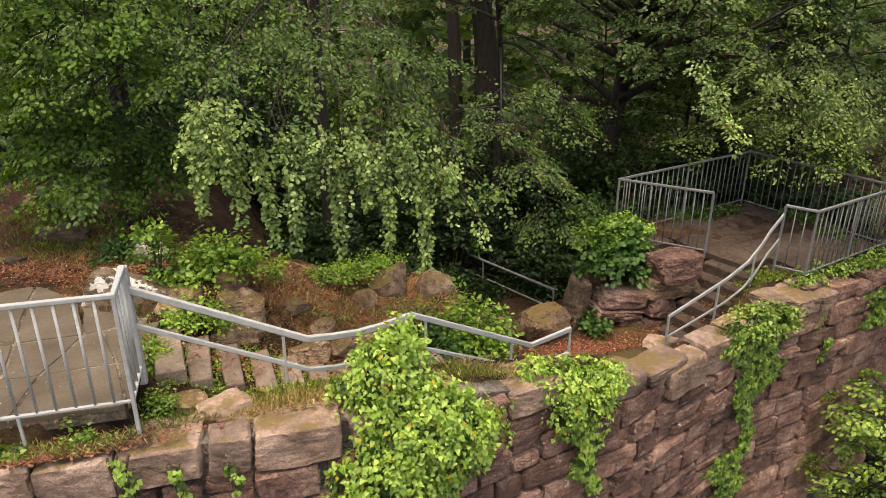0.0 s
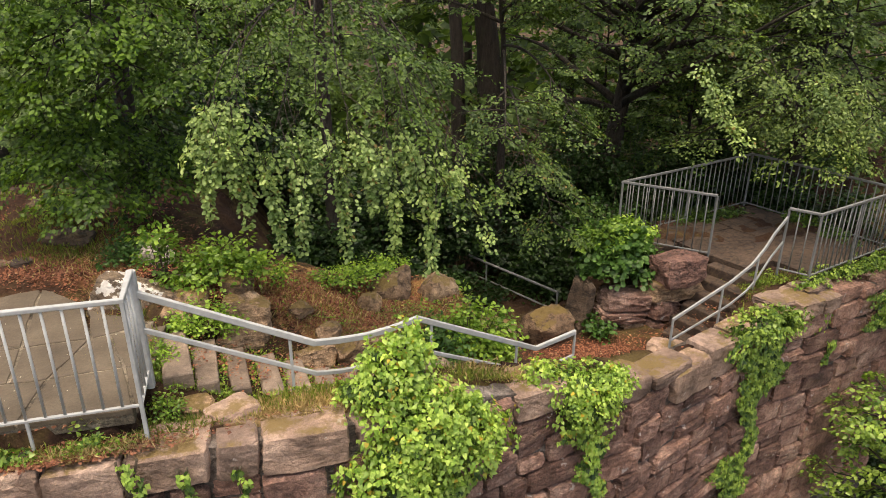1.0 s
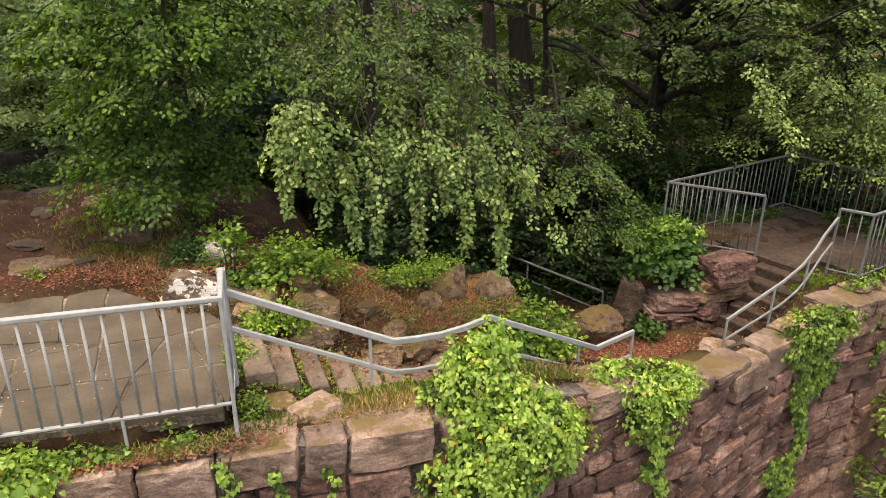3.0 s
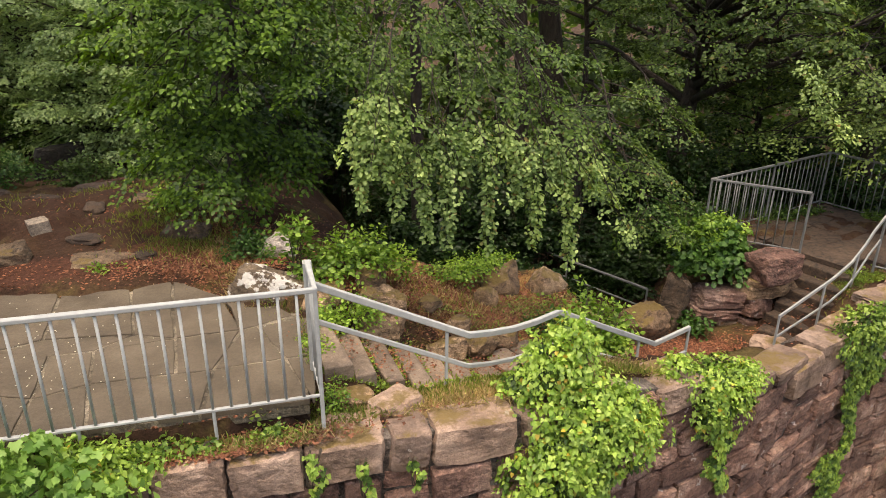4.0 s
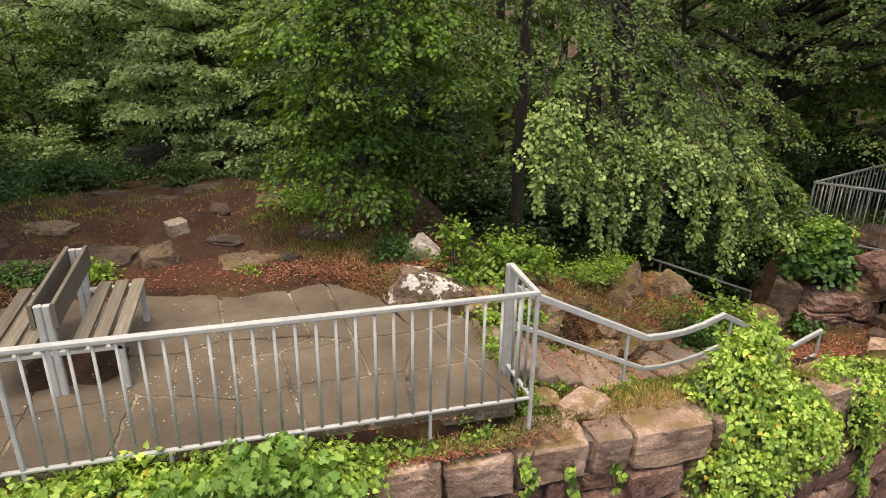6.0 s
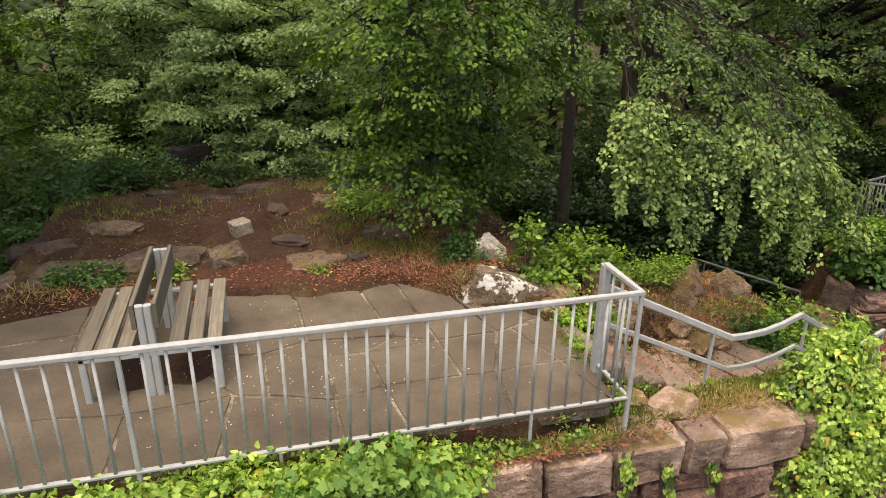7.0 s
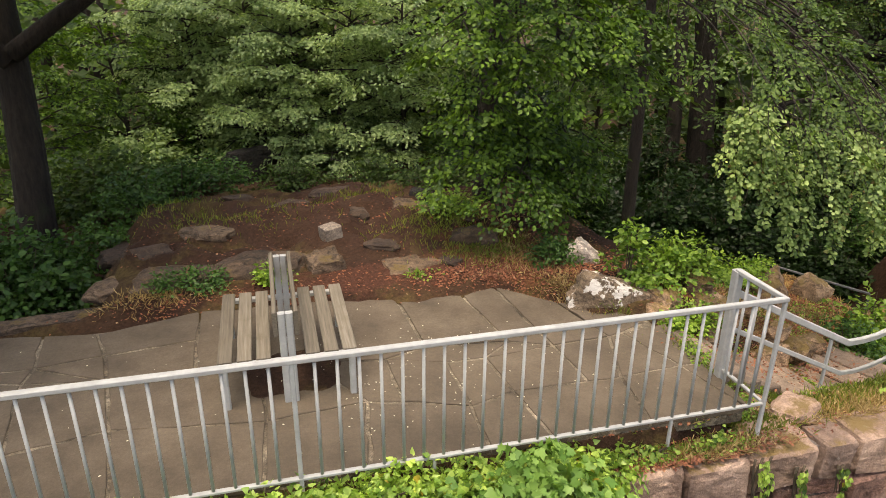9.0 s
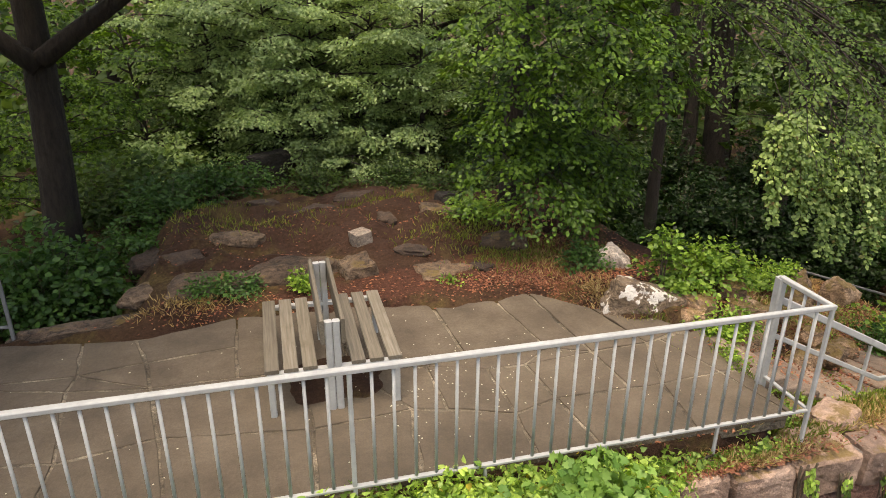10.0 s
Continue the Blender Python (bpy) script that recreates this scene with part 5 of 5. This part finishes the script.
# ---- ground cover ----
def blades(name, label, x, y, h, mat, seed, category="grass", lean=0.5, z=None):
    rng = np.random.RandomState(seed + 2000)
    on = y > wall_y(x) + 0.06
    x, y = x[on], y[on]
    n = len(x)
    P = np.stack([x, y, (top_z(x, y) if z is None else z) - 0.01], 1)
    D = np.stack([rng.normal(0, lean, n), rng.normal(-0.1, lean, n), np.ones(n)], 1)
    U = unit(rng.normal(0, 1, (n, 3)) * [1, 1, 0.2])
    thin = [(0, 0, 0), (-0.022, 0.3, 0.0), (-0.016, 0.7, 0.06), (0, 1, 0.22)]
    ob = new(name, leaf_mesh(name, thin, P, D, U, h * rng.uniform(0.5, 1.3, n), mat))
    return tagged(ob, label, category, kind="stuff")


def patch(cx, cy, sx, sy, n, seed):
    rng = np.random.RandomState(seed + 3000)
    return cx + rng.normal(0, sx, n), cy + rng.normal(0, sy, n)


def patches(rows):
    xs, ys = zip(*[patch(*r) for r in rows])
    return np.concatenate(xs), np.concatenate(ys)


for seed, where, rows in ((1, "tufts of short green grass along the wall top", [(-0.15, 5.72, 0.35, 0.1, 500, 1), (0.35, 5.75, 0.3, 0.12, 500, 2), (-1.0, 5.5, 0.2, 0.08, 300, 18), (-1.9, 5.27, 0.5, 0.05, 160, 3), (0.75, 6.05, 0.3, 0.12, 500, 13), (-0.7, 6.55, 0.4, 0.15, 250, 14), (1.9, 6.0, 0.3, 0.15, 400, 4), (-1.2, 6.1, 0.08, 0.3, 260, 5), (-0.6, 6.0, 0.3, 0.06, 250, 11)]),
                          (3, "tufts of short green grass on the bank and clearing", [(7.3, 8.1, 0.25, 0.12, 400, 19), (-2.5, 9.0, 0.35, 0.25, 600, 6), (-2.9, 9.7, 0.5, 0.25, 500, 7), (0.4, 7.7, 0.5, 0.3, 250, 8), (6.9, 8.7, 0.1, 0.15, 200, 10), (-1.6, 7.0, 0.1, 0.2, 200, 12), (-5.6, 10.4, 0.5, 0.2, 200, 15), (-4.0, 11.4, 0.5, 0.2, 220, 16), (-6.4, 11.3, 0.4, 0.4, 250, 17)])):
    gxs, gys = patches(rows)
    gxs, gys = np.tile(gxs, 2) + R.normal(0, 0.03, 2 * len(gxs)), np.tile(gys, 2) + R.normal(0, 0.03, 2 * len(gys))
    blades("grass", where, gxs, gys, 0.085, LEAF_GRASS, seed)
gxs, gys = patches([(-0.2, 5.62, 0.4, 0.1, 900, 21), (0.25, 5.6, 0.3, 0.12, 900, 22), (2.05, 6.15, 0.2, 0.15, 500, 23), (-1.7, 5.2, 0.3, 0.06, 600, 24), (-2.0, 8.7, 0.3, 0.4, 600, 25), (-1.9, 7.7, 0.12, 0.25, 400, 26),
                    (0.9, 7.9, 0.5, 0.3, 600, 27), (0.3, 7.7, 0.5, 0.25, 400, 33), (1.7, 7.9, 0.4, 0.25, 250, 34), (0.2, 7.2, 0.35, 0.15, 500, 28), (-6.4, 8.6, 0.3, 0.12, 300, 29), (2.2, 8.5, 0.4, 0.2, 400, 32)])
gxs, gys = np.tile(gxs, 2) + R.normal(0, 0.03, 2 * len(gxs)), np.tile(gys, 2) + R.normal(0, 0.03, 2 * len(gys))
blades("dry_grass", "straw-coloured dry grass tufts on the wall top and bank", gxs, gys, 0.085, LEAF_STRAW, 2, lean=1.1)


def litter(label, rows, size, mat, seed, lift=0.012, flat_z=None, name="leaf_litter", category="dead leaves", tilt=0.35):
    rng = np.random.RandomState(seed + 4000)
    x, y = patches(rows)
    on = y > wall_y(x) + 0.04
    x, y = x[on], y[on]
    n = len(x)
    z = top_z(x, y) + lift if flat_z is None else np.full(n, flat_z)
    D = rng.normal(0, 1, (n, 3)) * [1, 1, 0.2]
    U = np.array([0, 0, 1.0]) + rng.normal(0, tilt, (n, 3))
    ob = new(name, leaf_mesh(name, KITE, np.stack([x, y, z], 1), D, U, size * rng.uniform(0.5, 1.3, n), mat))
    return tagged(ob, label, category, kind="stuff")


litter("reddish brown dead leaves scattered on the forest floor",
       [(-3.6, 8.55, 0.9, 0.2, 380, 41), (-6.3, 8.45, 0.45, 0.1, 260, 44), (-4.8, 8.35, 0.7, 0.15, 320, 45), (-3.5, 10.2, 1.6, 0.8, 500, 46), (-4.6, 10.6, 1.3, 0.7, 500, 58), (-5.9, 9.8, 0.6, 0.5, 250, 59)], 0.036, LEAF_LITTER, 10)
litter("reddish brown dead leaves covering the bank above the stairs",
       [(0.5, 7.7, 0.8, 0.4, 3200, 48), (-0.4, 6.6, 0.5, 0.2, 700, 49), (0.9, 6.75, 0.5, 0.2, 600, 50), (1.4, 8.1, 0.5, 0.4, 700, 53), (0.1, 7.7, 0.5, 0.4, 1900, 57), (0.6, 8.0, 0.7, 0.3, 2200, 81), (1.4, 8.4, 0.5, 0.3, 1500, 82), (1.2, 7.9, 0.5, 0.3, 1200, 60), (0.15, 7.55, 0.4, 0.2, 2200, 65), (0.9, 7.75, 0.5, 0.25, 1600, 66), (-0.6, 7.35, 0.4, 0.12, 700, 67), (0.4, 7.25, 0.4, 0.1, 700, 69), (0.9, 7.45, 0.5, 0.15, 1300, 72), (0.9, 8.5, 0.6, 0.25, 1800, 77), (1.7, 8.1, 0.4, 0.25, 900, 73)], 0.036, LEAF_LITTER, 11)
litter("dry reddish leaves along the terrace edge and wall top",
       [(-1.75, 5.22, 0.4, 0.08, 1500, 51), (-0.3, 5.6, 0.5, 0.12, 300, 55), (-2.3, 5.22, 0.5, 0.07, 2200, 68), (-5.0, 6.8, 0.26, 0.24, 420, 74)], 0.036, LEAF_LITTER, 12)
litter("drift of dark red dead leaves on the stair landing",
       [(4.4, 8.0, 0.6, 0.3, 4200, 47), (6.5, 8.35, 0.4, 0.25, 400, 54)], 0.036, LEAF_LITTER, 13)
litter("bright reddish dead leaves piled beside the paving",
       [(-2.0, 8.9, 0.45, 0.5, 1600, 42), (-1.7, 9.5, 0.5, 0.5, 700, 43), (-1.95, 7.8, 0.2, 0.35, 400, 52), (-2.6, 8.4, 0.5, 0.15, 900, 56), (-1.9, 8.2, 0.4, 0.3, 1500, 75), (-1.7, 8.8, 0.35, 0.35, 1500, 83), (-2.6, 8.3, 0.5, 0.12, 700, 84), (-1.5, 7.75, 0.15, 0.25, 400, 76)], 0.036, LEAF_LITTER, 14)

litter("reddish dead leaves caught on the stone steps", [(-0.5, 6.45, 0.35, 0.2, 330, 61), (0.5, 6.65, 0.5, 0.18, 300, 62), (2.4, 7.3, 0.5, 0.2, 300, 63), (6.2, 8.25, 0.4, 0.2, 200, 64)], 0.036, LEAF_LITTER, 3, lift=0.1)
litter("low green weeds growing between the steps and along the terrace edge",
       [(-0.93 + 0.29 * k, 6.4 + 0.02 * k, 0.025, 0.22, 130, 200 + k) for k in range(6)] + [(-2.4, 5.2, 0.45, 0.05, 350, 210), (-1.6, 5.24, 0.2, 0.05, 160, 211), (-0.5, 5.95, 0.4, 0.06, 350, 212), (0.3, 5.95, 0.35, 0.08, 350, 213), (7.3, 8.15, 0.25, 0.15, 700, 214),
                                                                                           (-0.1, 6.9, 0.5, 0.06, 400, 215), (0.8, 7.3, 0.4, 0.1, 400, 216), (1.7, 7.9, 0.3, 0.2, 500, 217), (-7.26, 6.25, 0.05, 0.12, 70, 218), (-7.5, 6.3, 0.12, 0.03, 50, 219), (-1.4, 6.2, 0.05, 0.06, 40, 220)], 0.035, LEAF_SHRUB, 5, lift=0.03, name="weeds", category="weeds", tilt=0.8)
shrub("small green plants at the terrace corner", (-1.1, 5.72, -0.3), (0.1, 0.16, 0.16), 9, 6, 0.032, LEAF_SHRUB, OVAL, 70, spray=0.16)
shrub("small green plants at the terrace corner", (-1.2, 6.3, -0.12), (0.1, 0.25, 0.16), 14, 7, 0.035, LEAF_SHRUB, OVAL, 71, spray=0.14)


def petals():
    rng = np.random.RandomState(77)
    n = 230
    x, y = rng.uniform(-8.5, -1.5, n), rng.uniform(5.5, 8.0, n)
    x[:130], y[:130] = rng.normal(-3.9, 0.5, 130), rng.normal(6.5, 0.5, 130)
    y = np.clip(y, 5.45, 7.95)
    D = rng.normal(0, 1, (n, 3)) * [1, 1, 0.05]
    ob = new("petals", leaf_mesh("petals", OVAL, np.stack([x, y, np.full(n, 0.008)], 1), D, np.tile([0, 0, 1.0], (n, 1)), rng.uniform(0.01, 0.022, n), LEAF_PETAL))
    tagged(ob, "small pale petals scattered on the paving", "petals", kind="stuff")


petals()


# ---- pieces: steps, paving, wall ----
def prism(name, pts, z0, z1, mat, inset=0.012, round_=0.007, chip=0.0):
    """A slab on a plan outline, its upper edge worn round and, with chip, broken uneven."""
    P = np.array(pts, float)
    if chip:
        Q = []
        for a, b in zip(P, np.roll(P, -1, 0)):
            m = max(1, int(np.linalg.norm(b - a) / 0.16))
            Q += [a + (b - a) * j / m + (rs.normal(0, chip, 2) if j else 0) for j in range(m)]
        P = np.array(Q)
    c = P.mean(0)
    n = len(P)
    area = sum(P[i][0] * P[(i + 1) % n][1] - P[(i + 1) % n][0] * P[i][1] for i in range(n))
    if area < 0:
        P = P[::-1]

    def shrink(d):
        out = []
        for i in range(n):
            a, b, e = P[i - 1], P[i], P[(i + 1) % n]
            t1, t2 = unit(b - a), unit(e - b)
            n1, n2 = np.array([-t1[1], t1[0]]), np.array([-t2[1], t2[0]])
            bis = n1 + n2
            out.append(b + bis * d / max(0.35, 0.5 * float(bis @ bis)))
        return np.array(out)

    rings = [(shrink(inset), z0), (shrink(inset), z1 - round_), (shrink(inset + round_ * 0.4), z1 - round_ * 0.3), (shrink(inset + round_ * 1.3), z1)]
    V = np.vstack([np.column_stack([r, np.full(n, z)]) for r, z in rings])
    F = [(k * n + i, k * n + (i + 1) % n, (k + 1) * n + (i + 1) % n, (k + 1) * n + i) for k in range(3) for i in range(n)]
    F += [tuple(3 * n + i for i in range(n)), tuple(range(n))[::-1]]
    s = Soup()
    s.add(V, F)
    return s.mesh(name, mat)


stairs = thing("stairs", "worn sandstone steps leading down from the terrace", "stairs", (0, 6.4, -0.8), kind="structure")
rs = np.random.RandomState(5)


def step(cx, cy, z, turn, depth=0.3, width=0.85, h=0.16, mat=None):
    a = radians(turn)
    e1, e2 = np.array([math.cos(a), math.sin(a)]), np.array([-math.sin(a), math.cos(a)])
    q = [np.array([cx, cy]) + e1 * sx * depth / 2 + e2 * sy * width / 2 + rs.normal(0, 0.02, 2) for sx, sy in ((-1, -1), (1, -1), (1, 1), (-1, 1))]
    part("step", prism("step", q, z - h, z, mat or MAT_STEP, 0.0, 0.02), stairs)


for k in range(6):
    step(-1.08 + 0.29 * k, 6.36 + 0.02 * k, -0.06 - 0.14 * k, 6, depth=0.23)
for k in range(3):
    step(0.68 + 0.36 * k, 6.52 + 0.1 * k, -0.8, 17, depth=0.33)
for k in range(6):
    step(1.75 + 0.28 * k, 6.92 + 0.12 * k, -0.95 - 0.17 * k, 23, depth=0.27)
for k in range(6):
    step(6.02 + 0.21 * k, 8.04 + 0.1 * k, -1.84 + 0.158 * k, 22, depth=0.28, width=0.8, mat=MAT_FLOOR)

pavement = thing("pavement", "terrace paved with large brown sandstone slabs", "pavement", (-5, 6.7, 0), kind="structure")
bed = Soup()
bed.bar([(-10.0, 6.72, -0.085), (-2.5, 6.72, -0.085)], 2.66, 0.147, 0.05)
bed.bar([(-2.5, 6.2, -0.086), (-1.32, 6.2, -0.086)], 1.62, 0.147, 0.05)
part("bedding", bed.mesh("bedding", MAT_BED), pavement, "grey concrete bedding under the slabs")


def slab(pts, dz=0.0):
    part("slab", prism("slab", pts, -0.05, dz + float(np.clip(rs.normal(0, 0.003), -0.004, 0.006)), MAT_SLAB, 0.014, 0.008, 0.007), pavement)


# corners of the slabs, west half and east half of the terrace
west = {"a": (-7.38, 8.1), "b": (-6.87, 8.02), "c": (-7.34, 7.2), "d": (-6.62, 7.08), "e": (-7.2, 6.18), "f": (-6.47, 6.32), "g": (-6.32, 5.37), "h": (-5.9, 8.3), "i": (-5.87, 7.08), "k": (-5.25, 6.14), "l": (-5.29, 5.37),
        "m": (-6.72, 7.55), "n": (-5.89, 7.66), "o": (-7.24, 5.37), "p": (-8.45, 7.5), "q": (-8.5, 8.3), "r": (-8.3, 6.35), "s": (-8.35, 5.37), "t": (-10, 8.3), "u": (-10, 7.4), "v": (-10, 6.3), "w": (-10, 5.37), "x": (-5.3, 7.05), "y": (-7.3, 7.45)}
east = {"A": (-4.52, 5.37), "B": (-4.41, 6.22), "C": (-3.57, 5.94), "D": (-3.58, 5.37), "E": (-4.12, 6.14), "F": (-4.15, 6.85), "G": (-3.6, 6.67), "H": (-3.22, 6.66), "I": (-3.15, 6.07), "J": (-3.05, 5.37), "K": (-2.12, 6.05), "L": (-2.2, 5.37),
        "M": (-2.5, 6.72), "N": (-1.88, 6.75), "O": (-1.3, 5.37), "P": (-1.48, 6.1), "Q": (-1.72, 6.8), "R": (-3.73, 7.0), "S": (-3.82, 8.25), "T": (-2.9, 6.9), "U": (-3.12, 8.3), "V": (-2.66, 8.15), "W": (-2.1, 7.6), "X": (-4.85, 8.25), "Y": (-4.85, 6.95), "Z": (-2.44, 6.06)}
spot = {**west, **east}
for keys in ("abmy", "ydc", "ymd", "cdfe", "efgo", "pcer", "qput", "vrsw", "uprv", "eosr", "bhnm", "mnid", "idfkx", "fklg", "qayp", "ycp",
             "ixYXhn", "kxYB", "lkBA", "ABCD", "BEFY", "EFGC", "CGHI", "DCIJ", "JIZKL", "LKPO", "IHMZ", "ZMNK", "KNQP", "YFRSX", "RFGHT", "RTUS", "TMVU", "HMT", "MNWV"):
    slab([spot[c] for c in keys])
slab([spot["O"], spot["P"], (-1.22, 6.08), (-1.26, 5.37)], -0.004)
slab([spot["P"], spot["Q"], (-1.17, 6.88), (-1.21, 6.1)], -0.006)
slab([spot["N"], spot["Q"], (-1.35, 6.95), (-1.62, 7.35), spot["W"]], -0.004)

# The lookout slabs carry some of the tree shade in their colour.
terrace = thing("lookout_floor", "dark brown paved floor of the fenced lookout", "pavement", (8.2, 9.4, -1), kind="structure")
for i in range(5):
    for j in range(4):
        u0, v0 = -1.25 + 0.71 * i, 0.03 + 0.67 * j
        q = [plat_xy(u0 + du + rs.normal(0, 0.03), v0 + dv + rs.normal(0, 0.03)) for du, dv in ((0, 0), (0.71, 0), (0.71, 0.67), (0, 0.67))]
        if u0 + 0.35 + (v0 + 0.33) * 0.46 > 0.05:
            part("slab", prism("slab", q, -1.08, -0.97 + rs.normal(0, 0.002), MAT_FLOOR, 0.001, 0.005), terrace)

wall = thing("wall_front", "retaining wall of rough red sandstone blocks", "wall", (0, 5.2, -1), kind="structure")
core = Soup()
xs = np.concatenate([np.linspace(-14, -2, 13), np.linspace(-1.5, 10.6, 50)])
prof = []
for x in xs:
    y, zt = float(wall_y(x)), float(wall_top(x)) - 0.06
    prof.append([(x, y + 0.09, -7.4), (x, y + 0.09, zt), (x, y + 0.6, zt - 0.03), (x, y + 0.6, -7.4)])
kf = [(i * 4 + j, i * 4 + (j + 1) % 4, (i + 1) * 4 + (j + 1) % 4, (i + 1) * 4 + j) for i in range(len(xs) - 1) for j in range(4)]
core.add(np.array(prof).reshape(-1, 3), kf + [(3, 2, 1, 0), tuple(len(xs) * 4 - 4 + j for j in range(4))])
part("core", core.mesh("core", MAT_MORTAR), wall, "dark recessed mortar and rubble core")

BLOCKS = [block_mesh("stone", MAT_WALL, 8, 36.0, 0.13, 2, 60 + k, False) for k in range(12)]
CAPS = [block_mesh("cap_stone", MAT_CAP, 9, 34.0, 0.09, 3, 80 + k, False) for k in range(8)]
PLAIN = [block_mesh("far_stone", MAT_WALL, 4, 40.0, 0.09, 2, 60 + k) for k in range(6)]
rest, made = Soup(), 0
joints, turn_at = [-3.2, -2.6, -2.02, -1.4, -0.7, -0.32, 0.47, 0.95], 0
levels = [-0.27, -0.68, -1.06, -1.4, -1.78, -2.1, -2.48, -2.8, -3.16, -3.5, -3.85, -4.2, -4.6, -5.0, -5.4]
for c in range(len(levels) - 1):
    x = -9.0 + rs.rand() * 0.4
    while x < 10.5:
        long = 0.66 * rs.uniform(0.5, 1.5)
        if c == 0 and turn_at < len(joints) - 1 and abs(x - joints[turn_at]) < 0.45:
            x = joints[turn_at]
            turn_at += 1
            long = joints[turn_at] - x
        sl = math.hypot(1, float(wall_y(x + 0.2) - wall_y(x - 0.2)) / 0.4)
        dx = long / sl
        xm = x + dx / 2
        zt, zb, top = levels[c], levels[c + 1], float(wall_top(xm))
        x += dx
        if top < zb + 0.13:
            continue
        cap = top < zt + 0.16
        if cap:
            zt = top + rs.normal(0.02, 0.025)
        elif top < zt:
            zt = top
        yaw = math.atan2(float(wall_y(xm + 0.15) - wall_y(xm - 0.15)), 0.3)
        cuts = [zb, zt]
        if not cap and zt - zb > 0.26 and rs.rand() < 0.3:
            cuts = [zb, zb + (zt - zb) * rs.uniform(0.38, 0.62), zt]
        for lo, hi in zip(cuts[:-1], cuts[1:]):
            deep = rs.uniform(0.42, 0.6) if cap else 0.34
            y = float(wall_y(xm)) + deep / 2 + rs.normal(-0.01, 0.035)
            m = Matrix.Translation((xm, y, (hi + lo) / 2)) @ Matrix.Rotation(yaw + rs.normal(0, 0.03), 4, "Z") @ Matrix.Rotation(rs.normal(0, 0.03), 4, "Y")
            m = m @ Matrix.Diagonal((long + (0.012 if cap else -0.022), deep, hi - lo - (0.004 if cap else 0.018), 1))
            me = CAPS[rs.randint(8)] if cap else BLOCKS[rs.randint(12)]
            if -3.4 < xm < 8.4 and lo > -4.3 and made < 298:
                made += 1
                ob = part("cap_stone" if cap else "stone", me, wall)
                ob.matrix_basis = Matrix.Translation(-wall.location) @ m
            else:
                me = PLAIN[rs.randint(6)]
                vv = np.array([m @ v.co for v in me.vertices])
                rest.add(vv, [tuple(p.vertices) for p in me.polygons])
far_stones = part("far_stones", rest.mesh("far_stones", MAT_WALL, False), wall, "rough red sandstone blocks further along the wall")
tagged(far_stones, kind="stuff")
